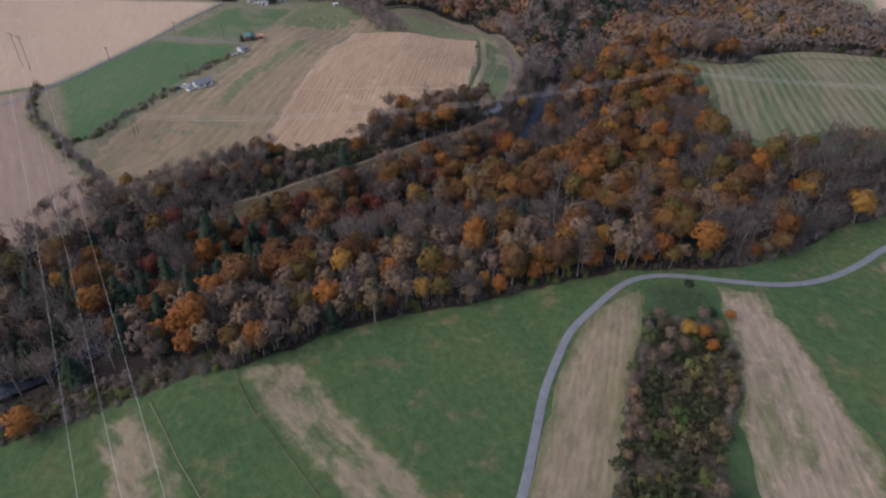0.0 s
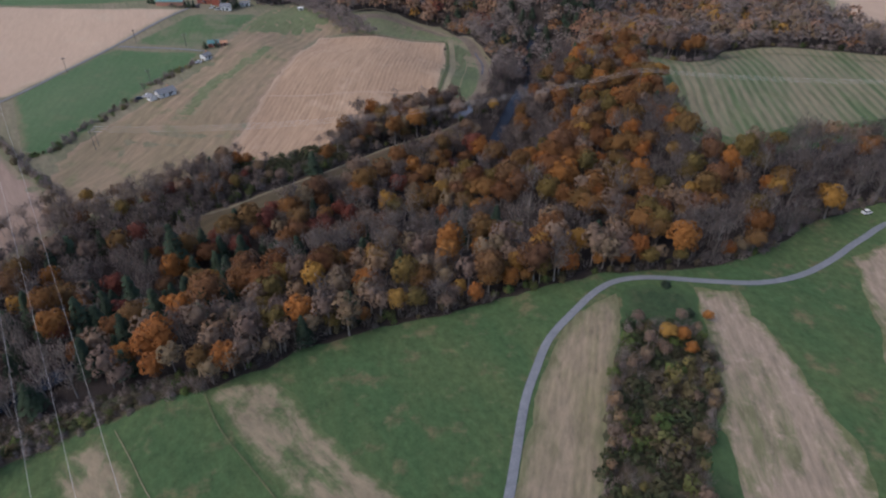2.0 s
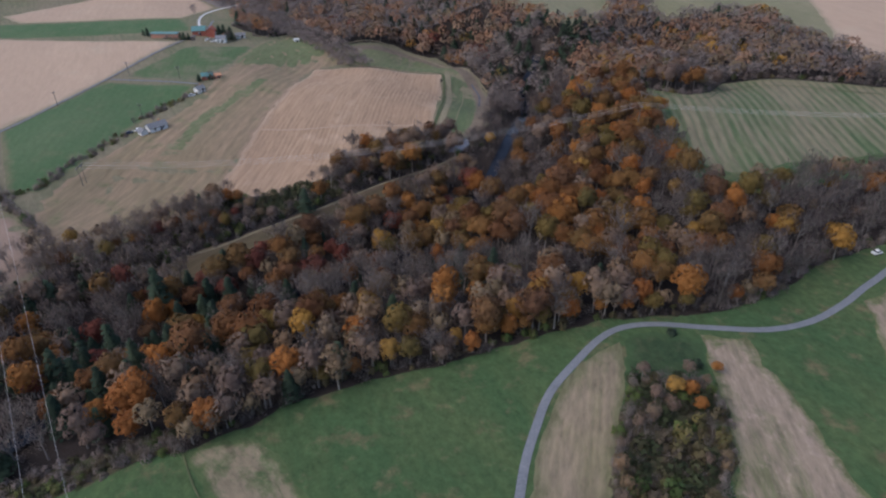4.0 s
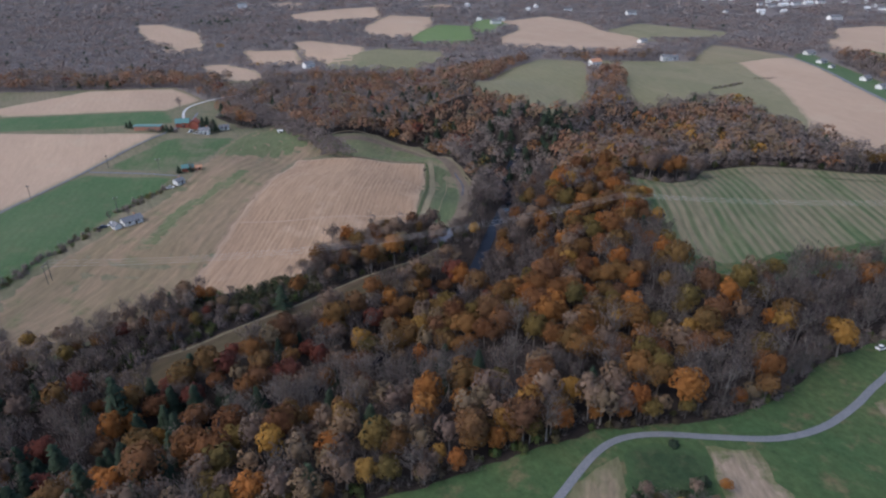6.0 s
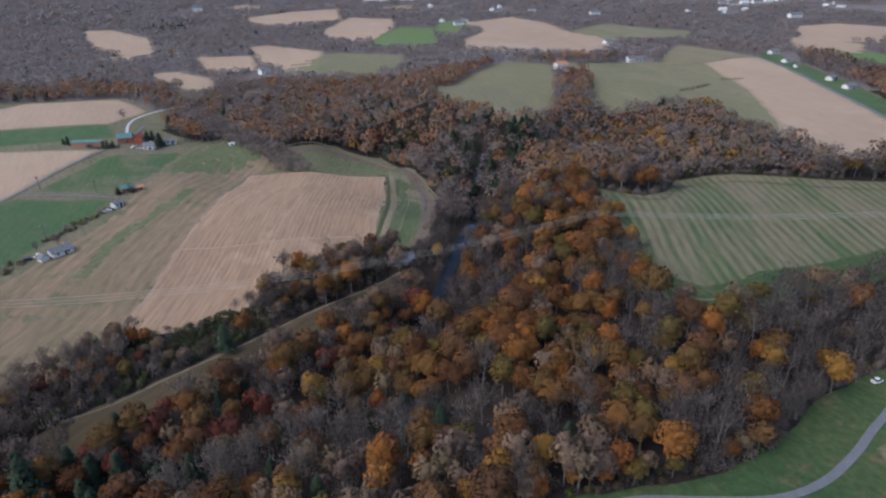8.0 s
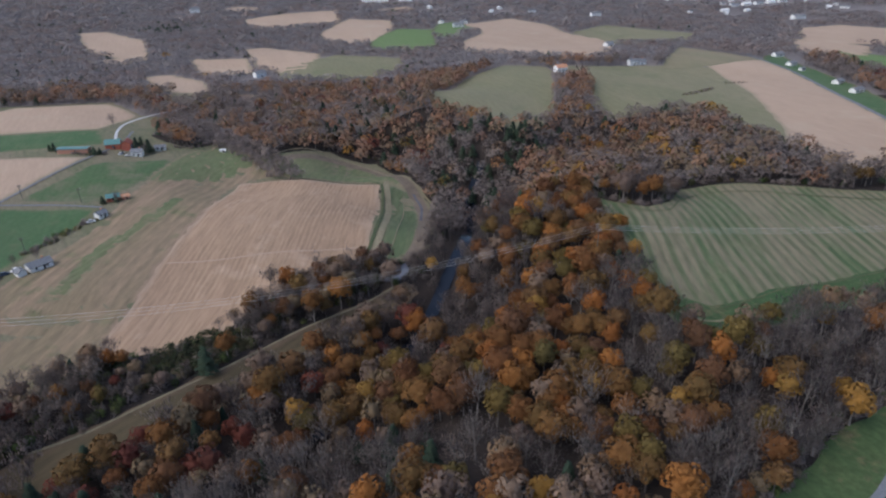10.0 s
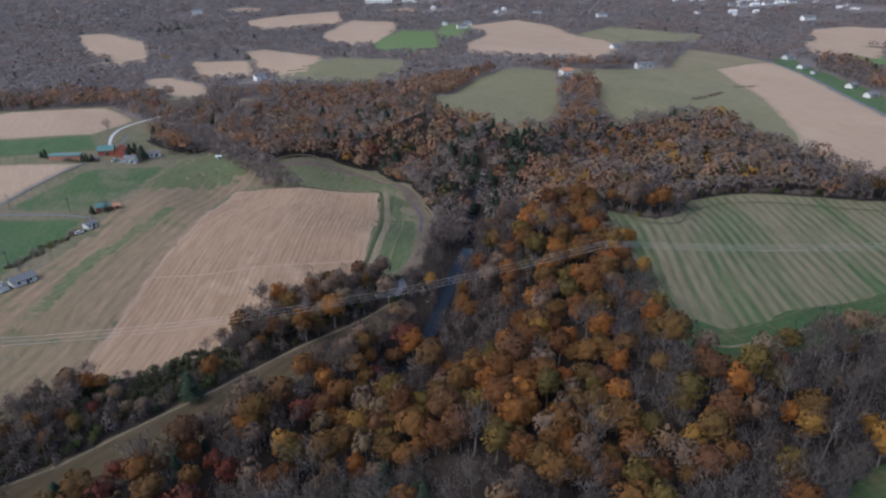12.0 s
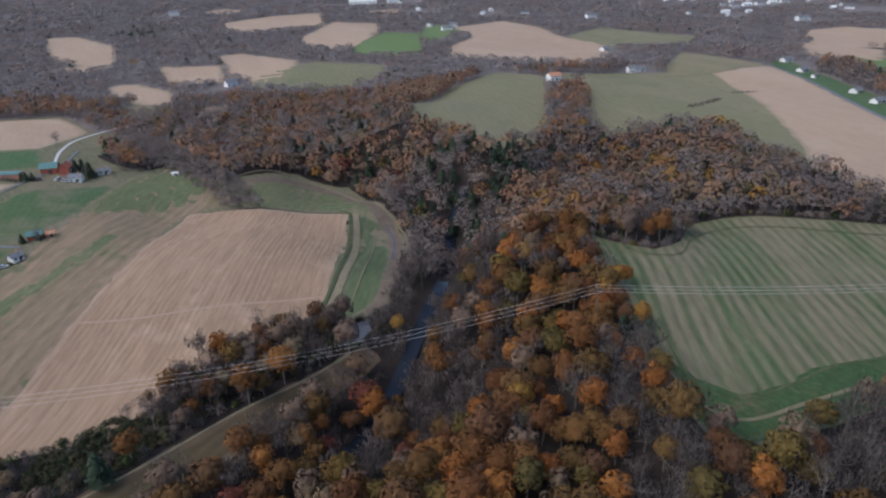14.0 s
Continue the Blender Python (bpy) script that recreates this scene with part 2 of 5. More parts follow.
WEEDS = field_mat("dead_weeds", (0.08, 0.06, 0.042), (0.05, 0.056, 0.029), 0, 3.0, 0.1, (0.4, 0.62), 0.12, (0.105, 0.075, 0.055), 1, grain=1.5)
DIRT = plain_mat("dirt_track", (0.13, 0.102, 0.078), (0.19, 0.15, 0.115), 0.2, 0.95, 0.3)
GRAVEL = plain_mat("pale_gravel", (0.5, 0.5, 0.5), (0.62, 0.61, 0.6), 0.3, 0.9, 0.2)
BARK = plain_mat("grey_bark", (0.085, 0.077, 0.075), (0.18, 0.162, 0.155), 0.8, 0.95, 0.5)
PALE_BARK = plain_mat("pale_bark", (0.16, 0.142, 0.13), (0.3, 0.272, 0.25), 0.8, 0.95, 0.5)
TWIGS = leaf_mat("bare_twigs", [(0.15, 0.122, 0.116), (0.21, 0.172, 0.158), (0.17, 0.134, 0.13), (0.255, 0.216, 0.196), (0.2, 0.15, 0.13)], 0.5)
# paler bare and rust crowns for the distance: haze put into their colour
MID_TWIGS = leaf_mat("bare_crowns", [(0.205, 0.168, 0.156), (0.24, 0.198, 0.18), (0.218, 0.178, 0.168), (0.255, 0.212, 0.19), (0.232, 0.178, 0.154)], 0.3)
HAZED_RUST = leaf_mat("hazed_rust_leaves", [(0.235, 0.15, 0.114), (0.295, 0.16, 0.1), (0.245, 0.176, 0.12), (0.305, 0.168, 0.104), (0.265, 0.168, 0.13)], 0.3)
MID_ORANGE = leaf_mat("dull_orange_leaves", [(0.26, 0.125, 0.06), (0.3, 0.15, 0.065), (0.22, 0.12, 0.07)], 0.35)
FAR_TWIGS = leaf_mat("hazed_bare_crowns", [(0.235, 0.213, 0.218), (0.26, 0.236, 0.234), (0.242, 0.219, 0.224), (0.27, 0.244, 0.238), (0.25, 0.208, 0.196)], 0.25)
FAR_RUST = leaf_mat("hazed_rust_crowns", [(0.235, 0.192, 0.184), (0.265, 0.2, 0.18), (0.25, 0.21, 0.198), (0.275, 0.205, 0.18)], 0.25)
RUST = leaf_mat("rust_leaves", [(0.11, 0.05, 0.026), (0.172, 0.074, 0.027), (0.135, 0.086, 0.032), (0.2, 0.09, 0.03), (0.125, 0.064, 0.038), (0.168, 0.099, 0.032)], 0.2)
ORANGE = leaf_mat("orange_leaves", [(0.24, 0.09, 0.028), (0.29, 0.115, 0.031), (0.26, 0.122, 0.037)], 0.2)
YELLOW = leaf_mat("golden_leaves", [(0.27, 0.14, 0.038), (0.33, 0.18, 0.042), (0.25, 0.15, 0.044)], 0.2)
TANLEAF = leaf_mat("tan_leaves", [(0.17, 0.118, 0.09), (0.215, 0.148, 0.105), (0.15, 0.105, 0.088), (0.2, 0.148, 0.09), (0.2, 0.12, 0.075)], 0.2)
CRIMSON = leaf_mat("dark_red_leaves", [(0.13, 0.043, 0.034), (0.17, 0.055, 0.038), (0.13, 0.055, 0.042)])
OLIVE = leaf_mat("olive_leaves", [(0.09, 0.074, 0.028), (0.13, 0.092, 0.03), (0.165, 0.108, 0.032)], 0.2)
NEEDLES = leaf_mat("pine_needles", [(0.026, 0.042, 0.028), (0.036, 0.055, 0.034), (0.048, 0.068, 0.04)], 0.1)
DARK_SHRUB = leaf_mat("bramble_leaves", [(0.04, 0.05, 0.025), (0.055, 0.066, 0.03), (0.07, 0.058, 0.034)], 0.2)
SHRUB = leaf_mat("shrub_leaves", [(0.062, 0.105, 0.036), (0.105, 0.135, 0.042), (0.128, 0.104, 0.054), (0.1, 0.08, 0.06), (0.22, 0.188, 0.058)])


# ---- the lie of the land: hill and hollow points as x, y, height, reach ----
HILLS_NEAR = [
 (0,-60,1,60),(-62,94,-1,40),(-100,98,-5,35),(0,78,0,40),(55,120,2,35),(80,135,1,35),(129,151,0,40),(220,130,2,70),(-220,90,-10,80),
 (57,195,-3,30),(102,212,5,30),(140,250,4,40),(180,268,3,45),(120,305,7,40),(118,345,4,35),(154,368,-1,35),(260,330,3,70),(250,415,6,50),
 (-97,167,-19,40),(-20,215,-20,35),(14,262,-21,30),
]
HILLS_LEFT = [
 (-66,272,-15,35),(-6,319,-15,30),(0,435,-16,30),(24,408,-23,30),(49,387,-22,30),(-3,482,-23,35),(-90,440,-13,35),(-113,496,-8,40),
 (-152,492,-4,40),(-200,490,1,50),(-182,582,-4,50),(-159,351,-8,40),(-162,385,-5,40),(-153,311,-7,40),(-250,330,-4,80),(-130,250,-14,40),(-300,600,0,120),
]
HILLS_FAR = [
 (44,556,14,40),(88,475,12,30),(145,460,-14,35),(172,656,13,50),(256,682,12,50),(316,590,8,50),(320,700,14,60),(267,804,12,70),(250,884,4,70),
 (-196,753,-5,90),(-90,930,4,110),(-346,1107,9,160),(0,1200,8,200),(550,700,8,150),(500,1200,6,220),(-650,800,6,220),(0,1800,15,400),(-900,1800,20,400),(900,1800,12,400),(-40,640,-8,60),
]
CREEK = [(66, 440), (57, 422), (54, 406), (51, 370), (44, 335), (33, 305), (23, 281), (13, 259), (2, 240), (-16, 214), (-40, 190), (-69, 172), (-92, 140), (-107, 108), (-135, 85), (-180, 70)]


def smooth(points, step=3.0):
    """A curve through the points, sampled about every step metres."""
    p = [Vector((*q[:2], 0)) for q in points]
    p = [p[0] * 2 - p[1]] + p + [p[-1] * 2 - p[-2]]
    out = []
    for i in range(1, len(p) - 2):
        n = max(1, int((p[i + 1] - p[i]).length / step))
        for k in range(n):
            t = k / n
            a, b, c, d = p[i - 1], p[i], p[i + 1], p[i + 2]
            q = 0.5 * (2 * b + (c - a) * t + (2 * a - 5 * b + 4 * c - d) * t * t + (3 * b - a - 3 * c + d) * t ** 3)
            out.append((q.x, q.y))
    out.append((p[-2].x, p[-2].y))
    return out


CREEK_LINE = np.array(smooth(CREEK, 4.0))


def from_line(xy, line):
    """The distance of each place from a curve."""
    out = np.full(len(xy), 1e9)
    for a, b in zip(line[:-1], line[1:]):
        d = b - a
        t = np.clip(((xy - a) @ d) / (d @ d), 0, 1)
        out = np.minimum(out, np.hypot(*(xy - a - t[:, None] * d).T))
    return out


def land(xy):
    xy = np.asarray(xy, float).reshape(-1, 2)
    top, below = np.zeros(len(xy)), np.zeros(len(xy))
    for hx, hy, hz, r in HILLS_NEAR + HILLS_LEFT + HILLS_FAR:
        w = 1 / (0.2 + ((xy[:, 0] - hx) ** 2 + (xy[:, 1] - hy) ** 2) / (r * r)) ** 2
        top += w * hz
        below += w
    z = top / below
    near = (xy[:, 0] > -260) & (xy[:, 0] < 150) & (xy[:, 1] > 40) & (xy[:, 1] < 560)
    if near.any():
        d = from_line(xy[near], CREEK_LINE)
        z[near] -= 3.0 * np.clip(1.45 - d / 8, 0, 1) ** 1.2
    return z


def land_at(x, y):
    return float(land([(x, y)])[0])


def mesh_from(name, verts, faces, mats, index=None, shade=False, normals=None, hue=None):
    """A mesh from arrays of faces; leaf clumps bring the normals of the crown that they belong to."""
    verts, faces = np.asarray(verts, np.float32), np.asarray(faces, np.int32)
    me = bpy.data.meshes.new(name)
    me.vertices.add(len(verts))
    me.vertices.foreach_set("co", verts.ravel())
    me.loops.add(faces.size)
    me.loops.foreach_set("vertex_index", faces.ravel())
    me.polygons.add(len(faces))
    me.polygons.foreach_set("loop_start", np.arange(0, faces.size, faces.shape[1], dtype=np.int32))
    for m in mats:
        me.materials.append(m)
    if index is not None:
        me.polygons.foreach_set("material_index", np.asarray(index, np.int32))
    me.update(calc_edges=True)
    me.polygons.foreach_set("use_smooth", np.full(len(faces), shade or normals is not None))
    if hue is not None:
        me.attributes.new("hue", "FLOAT", "POINT").data.foreach_set("value", np.asarray(hue, np.float32))
    if normals is not None:
        me.attributes.new("custom_normal", "FLOAT_VECTOR", "POINT").data.foreach_set("vector", np.asarray(normals, np.float32).ravel())
    return me


def steps(*stops):
    """Grid lines: pairs of (from, step), and the end."""
    out = []
    for (a, s), b in zip(stops[:-1], [q[0] for q in stops[1:]]):
        out += list(np.arange(a, b - 1e-6, s))
    return np.array(out + [stops[-1][0]], float)


gx = steps((-3600, 120), (-600, 20), (-280, 4), (320, 12), (700, 60), (3600, 1))
gy = steps((-900, 60), (0, 4), (480, 10), (1200, 40), (4700, 1))
XX, YY = np.meshgrid(gx, gy)
xy = np.stack([XX.ravel(), YY.ravel()], 1)
zz = land(xy)
nx = len(gx)
i0 = (np.arange(len(gy) - 1)[:, None] * nx + np.arange(nx - 1)[None]).ravel()
# beyond y 520 the ground takes the litter colour paled for haze
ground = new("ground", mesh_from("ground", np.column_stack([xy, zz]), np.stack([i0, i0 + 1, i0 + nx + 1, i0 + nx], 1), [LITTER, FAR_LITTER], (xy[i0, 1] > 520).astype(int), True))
tagged(ground, "rolling valley ground of brown leaf litter and soil", "ground", kind="structure")

OPEN = []  # outlines where no wood grows


def inside(xy, outline):
    xy = np.asarray(xy, float)
    x, y, hit = xy[:, 0], xy[:, 1], np.zeros(len(xy), bool)
    for (ax, ay), (bx, by) in zip(outline, outline[1:] + outline[:1]):
        if ay != by:
            hit ^= ((ay > y) != (by > y)) & (x < (bx - ax) * (y - ay) / (by - ay) + ax)
    return hit


def patch(name, outline, material, label, level=1, cell=8.0, rag=0.8, category="field", open_land=True):
    """A field that lies on the ground, with an uneven edge."""
    from mathutils.geometry import delaunay_2d_cdt
    edge = []
    for i, p in enumerate(outline):
        a, b = Vector(p), Vector(outline[(i + 1) % len(outline)])
        n = max(1, int((b - a).length / max(2.5, cell * 0.4)))
        for k in range(n):
            q = a.lerp(b, k / n)
            s = noise.noise_vector((q.x * 0.11, q.y * 0.11, 0.5)) * rag * 1.6 + noise.noise_vector((q.x * 0.4, q.y * 0.4, 3)) * rag
            edge.append(Vector((q.x + s.x, q.y + s.y)))
    loop = [(p.x, p.y) for p in edge]
    xs, ys = [p[0] for p in loop], [p[1] for p in loop]
    grid = np.array([(x, y) for x in np.arange(min(xs), max(xs), cell) for y in np.arange(min(ys), max(ys), cell)])
    pts = edge + ([Vector(p) for p in grid[inside(grid, loop)]] if len(grid) else [])
    v, _, f, *_ = delaunay_2d_cdt(pts, [(i, (i + 1) % len(edge)) for i in range(len(edge))], [], 1, 1e-4)
    v = np.array([(p.x, p.y) for p in v])
    z = land(v) + (0.07 if cell <= 6 else 0.15) * level + cell * 0.01
    rim = np.array(loop + loop[:1])
    off = from_line(v, rim)
    if level >= 2 and cell > 6:
        z = z - 0.13 * (off < 0.05)
    me = bpy.data.meshes.new(name)
    me.from_pydata(np.column_stack([v, z]).tolist(), [], [tuple(q) for q in f])
    me.materials.append(material)
    inset = me.attributes.new("inset", "FLOAT", "POINT")
    inset.data.foreach_set("value", np.clip(off / 7.0, 0, 1).astype(np.float32))
    for p in me.polygons:
        p.use_smooth = True
        if p.normal.z < 0:
            p.flip()
    if open_land:
        OPEN.append(outline)
    return tagged(new(name, me), label, category, kind="structure")


def ribbon(name, points, width, material, label, level=3, category="road", lift=0.0, flat=False):
    """A road or stream bed that follows a curve over the ground."""
    line = np.array(smooth(points, 3.0))
    d = np.gradient(line, axis=0)
    side = np.stack([-d[:, 1], d[:, 0]], 1) / np.hypot(*d.T)[:, None]
    rows = [line + side * width * s for s in (0.5, 0.25, -0.25, -0.5)]
    v = np.concatenate([np.column_stack([r, land(line if flat else r) + 0.09 * level + lift + (0.04 if k in (1, 2) else 0)]) for k, r in enumerate(rows)])
    n = len(line)
    f = [(k * n + i, (k + 1) * n + i, (k + 1) * n + i + 1, k * n + i + 1) for k in range(3) for i in range(n - 1)]
    return tagged(new(name, mesh_from(name, v, f, [material], shade=True)), label, category, kind="structure")


# ---- fields, near side of the valley ----
WOOD_EDGE = [(-260, 20), (-150, 55), (-114, 71), (-100, 80), (-79, 90), (-63, 96), (-50, 103), (-43, 110), (-24, 118), (1, 125), (27, 133), (45, 139), (81, 143), (102, 152), (124, 169), (145, 177), (260, 215)]
patch("meadow", WOOD_EDGE + [(330, -200), (-330, -200)], MEADOW, "green autumn meadow below the wood's edge", 1, 6.0, 0.9)
patch("stubble_strip", [(-94, 77), (-83, 83), (-71, 69), (-60, 57), (-40, 30), (-70, 30), (-81, 57)], STUBBLE_NEAR, "tan stubble strip fading into green grass", 2, 5.0, 1.4)
patch("stubble_strip", [(-63, 95), (-54, 98), (-46, 99), (-36, 87), (-24, 75), (-6, 59), (10, 40), (-15, 40), (-30, 58), (-42, 71)], STUBBLE_NEAR, "patchy tan stubble strip with green regrowth", 2, 5.0, 1.4)
patch("stubble_strip", [(35, 121), (48, 129), (47, 118), (39, 92), (30, 60), (22, 30), (4, 30), (11, 60), (16, 78), (23, 100)], STUBBLE_LANE, "tan mown strip between the lane and a thicket", 2, 5.0, 0.7)
patch("tall_grass", [(46, 114), (49, 129), (58, 134), (67, 133), (72, 129), (69, 117), (57, 114)], DARK_GRASS, "tall dark green grass between the lane and the thicket", 2.4, 5.0, 1.2, "grass")
patch("tall_grass", [(60, 84), (55, 70), (51, 58), (42, 36), (52, 36), (60, 60), (63, 78)], DARK_GRASS, "green grass strip beside the thicket", 2.4, 5.0, 0.8, "grass")
ribbon("drill_line", [(-63, 94), (-56, 83), (-44, 70), (-34, 59), (-18, 41)], 0.45, GREEN_LINE, "dark green drill line beside the stubble strip", 4, "track")
ribbon("drill_line", [(-82, 84), (-74, 74.6), (-67.7, 66.8), (-60, 58.5), (-44, 40)], 0.25, DRY_STRIP, "pale straw line beside the stubble strip", 4, "track")
patch("thicket_floor", [(47, 115), (66, 116), (68, 105), (65, 89), (56, 73), (51, 55), (40, 30), (22, 30), (29, 60), (36, 85)], WEEDS, "brown weedy floor under the thicket", 2, 5.0, 1.0, "ground", False)
patch("stubble_strip", [(73, 132), (85, 132), (87, 113), (89, 91), (91, 73), (86, 55), (70, 30), (48, 30), (57, 61), (64, 86), (68, 109)], STUBBLE_EAST, "pale straw-coloured stubble strip beside a thicket", 2, 5.0, 1.0)
patch("stubble_strip", [(129, 149), (150, 160), (160, 130), (130, 90), (108, 90), (114, 105)], STUBBLE_EAST, "pale stubble strip beyond the green meadow", 2, 5.0, 0.8)
ROAD = [(-12, -60), (-4, 0), (3, 36), (10, 60), (13, 72), (17, 89), (21, 100), (26, 111), (34, 121), (43, 131), (51, 136), (62, 137.5), (77, 136), (93, 135), (107, 139), (122, 148), (137, 159), (160, 172), (230, 195)]
ribbon("road", ROAD, 2.2, ASPHALT, "narrow grey asphalt lane curving through the meadow", 3)

# ---- fields, far side of the creek ----
LEFT_LAND = [(-430, 150), (-175, 152), (-160, 156), (-151, 178), (-149, 194), (-137, 197), (-120, 221), (-104, 244), (-79, 251), (-62, 265), (-46, 293), (-28, 306), (-9, 314), (14, 317), (25, 330), (33, 396), (24, 435), (-4, 496), (-37, 504)]
LEFT_LAND += [(-71, 488), (-83, 480), (-117, 519), (-136, 500), (-150, 508), (-172, 525), (-178, 590), (-206, 600), (-245, 645), (-323, 640), (-620, 600)]
patch("grassland", LEFT_LAND, ROUGH_GRASS, "rough olive and tan grassland round the fields", 1, 10.0, 1.2, "grass")
patch("flood_field", [(-113, 196), (-106, 203), (-86, 214), (-54, 242), (-25, 269), (2, 292), (12, 298), (17, 291), (4, 277), (-8, 264), (-25, 248), (-42, 231), (-50, 221), (-62, 208), (-76, 196), (-92, 187), (-108, 183)], FLOOD, "long olive-brown bottomland field beside the creek", 2, 6.5, 0.8)
patch("corn_field", [(-90, 437), (-74, 440), (-58, 438), (-28, 437), (-1, 434), (-2, 385), (-9, 316), (-27, 306), (-44, 293), (-61, 265), (-79, 251), (-106, 244), (-103, 285), (-99, 330), (-94, 390)], CORN, "pinkish-tan harvested corn field with faint rows", 2.8, 8.0, 0.9)
patch("hay_field", [(-158, 194), (-166, 203), (-178, 243), (-172, 265), (-161, 300), (-152, 335), (-147, 365), (-144, 422), (-134, 490), (-117, 515), (-83, 475), (-65, 450), (-90, 438), (-94, 390), (-99, 330), (-103, 285), (-105, 247), (-121, 224), (-139, 204)], HAY, "straw and green striped hay field", 2, 8.0, 1.0)
patch("hay_field", [(-145, 425), (-142, 452), (-134, 490), (-117, 512), (-100, 492), (-83, 473), (-92, 452), (-112, 436)], GREENING, "green top of the hay field round an animal shelter", 2.5, 8.0, 1.0)
patch("hay_field", [(-141, 285), (-131, 287), (-127, 330), (-117, 362), (-108, 402), (-119, 404), (-129, 368), (-139, 335)], GREENING, "green regrown streak in the hay field", 2.5, 8.0, 1.2)
patch("grass_strip", [(1, 436), (19, 425), (24, 382), (17, 326), (5, 318), (-7, 317), (-2, 365)], STRIP, "green grass strip along the corn field's end", 2.6, 7.0, 0.5)
ribbon("tractor_track", [(-98, 316), (-76, 320), (-37, 331), (-8, 336)], 0.9, TRACK, "pale tractor track across the corn field", 7, "track")
patch("hay_field", [(-66, 450), (-58, 440), (-28, 439), (-1, 436), (19, 427), (8, 458), (-8, 486), (-37, 496), (-60, 487), (-74, 470)], GREENING, "dull green grass between the corn field and the farm track", 2.4, 7.0, 0.8)
ribbon("dirt_track", [(-74, 474), (-40, 491), (-10, 484), (12, 446), (23, 412), (25, 380), (21, 340), (14, 318)], 8.0, DIRT, "brown dirt farm track beside the trees", 6, "track")
ribbon("grass_margin", [(-84, 476), (-56, 499), (-16, 492), (14, 450), (30, 414), (32, 388)], 1.6, DRY_GRASS, "pale dry grass bank outside the farm track", 7, "grass")
ribbon("grass_line", [(-6, 437), (0, 432), (0.6, 400), (-1.2, 366), (-5.5, 335), (-9.5, 318)], 1.7, GREEN_LINE, "dark grassy line along the corn field's end", 9, "grass")
ribbon("grass_margin", [(3, 440), (4.2, 402), (2.4, 366), (-2.0, 335), (-6, 319)], 3.4, DRY_GRASS, "pale dry grass margin of the corn field", 8.6, "grass")
ribbon("grass_margin", [(14, 420), (12.5, 390), (8.5, 350), (3.5, 322)], 0.6, DRY_GRASS, "pale mown line in the green strip", 8.6, "grass")
ribbon("grass_margin", [(-86, 439.5), (-58, 440), (-28, 439), (-6, 437.5)], 1.0, DRY_GRASS, "pale dry edge above the corn field", 8.6, "grass")
ribbon("grass_margin", [(6, 294), (-25, 268), (-54, 241), (-86, 213), (-106, 202)], 0.9, DRY_GRASS, "pale dry grass line along the bottomland field", 4.2, "grass")
ribbon("grass_margin", [(-8, 265), (-25, 249), (-42, 232), (-50, 222), (-62, 209), (-76, 197), (-92, 188)], 0.7, DRY_GRASS, "pale dry grass line below the bottomland field", 4.4, "grass")
patch("pasture", [(-192, 242), (-231, 306), (-214, 388), (-155, 384), (-156, 362), (-165, 330), (-175, 268), (-180, 246)], PASTURE, "bright green pasture beside a country road", 2, 8.0, 0.5)
patch("stubble_field", [(-420, 490), (-338, 479), (-193, 467), (-210, 418), (-224, 344), (-234, 306), (-420, 200)], TAN_FAR, "large tan stubble field across the road", 2, 10.0, 0.8)
patch("pasture", [(-184, 456), (-138, 473), (-143, 429), (-158, 392), (-207, 398)], PADDOCK, "green and tan paddock below the farmstead", 2, 8.0, 0.8)
patch("stubble_field", [(-373, 554), (-323, 633), (-245, 639), (-206, 596), (-219, 548), (-345, 530)], TAN_FAR, "tan stubble field above the farm", 2, 10.0, 0.8)
patch("pasture", [(-400, 520), (-345, 527), (-217, 545), (-191, 497), (-317, 480), (-420, 494)], PASTURE, "green grass band behind the farm", 2, 10.0, 0.8)
patch("bare_field", [(-300, 262), (-233, 300), (-223, 262), (-201, 240), (-152, 200), (-153, 180), (-162, 160), (-180, 155), (-300, 155)], RED_SOIL, "reddish-brown bare field above the trees", 2, 8.0, 0.8)
ribbon("road", [(-300, 190), (-250, 262), (-231, 307), (-222, 351), (-208, 418), (-190, 471), (-183, 500), (-190, 540)], 1.8, ASPHALT, "grey country road between pasture and stubble", 6)
ribbon("road", [(-211, 392), (-180, 391), (-153, 385)], 2.0, ASPHALT, "short grey side road to the houses", 6)
ribbon("driveway", [(-187, 498), (-203, 545), (-206, 575), (-195, 600), (-176, 616), (-150, 628)], 2.0, GRAVEL, "pale gravel drive behind the farm", 6, "drive")

# ---- fields on the rise across the creek, and far fields ----
patch("striped_field", [(107, 363), (113, 341), (131, 323), (145, 332), (164, 360), (184, 362), (212, 352), (244, 340), (330, 320), (300, 235), (200, 232), (156, 223), (131, 215), (112, 210), (102, 215), (101, 238), (101, 262), (104, 282), (102, 300), (104, 330)], STRIPED, "green hay field with tan mown stripes on a rise", 1, 7.0, 0.8)
ribbon("headland_track", [(128, 353), (121, 333), (124, 319), (139, 317), (153, 336), (166, 347), (181, 349), (202, 342), (229, 331), (300, 310)], 0.8, GREEN_LINE, "dark wheel track along the striped field's edge", 5, "track")
ribbon("headland_track", [(109, 290), (110, 262), (109, 240), (117, 229), (135, 234), (153, 241), (171, 244), (215, 254), (300, 266)], 0.7, GREEN_LINE, "dark wheel track along the lower headland", 5, "track")
ribbon("headland_track", [(112, 330), (108, 300), (106, 268), (105, 236), (113, 221), (135, 226), (160, 233)], 1.3, DRY_STRIP, "pale mown line along the striped field's edge", 5, "track")
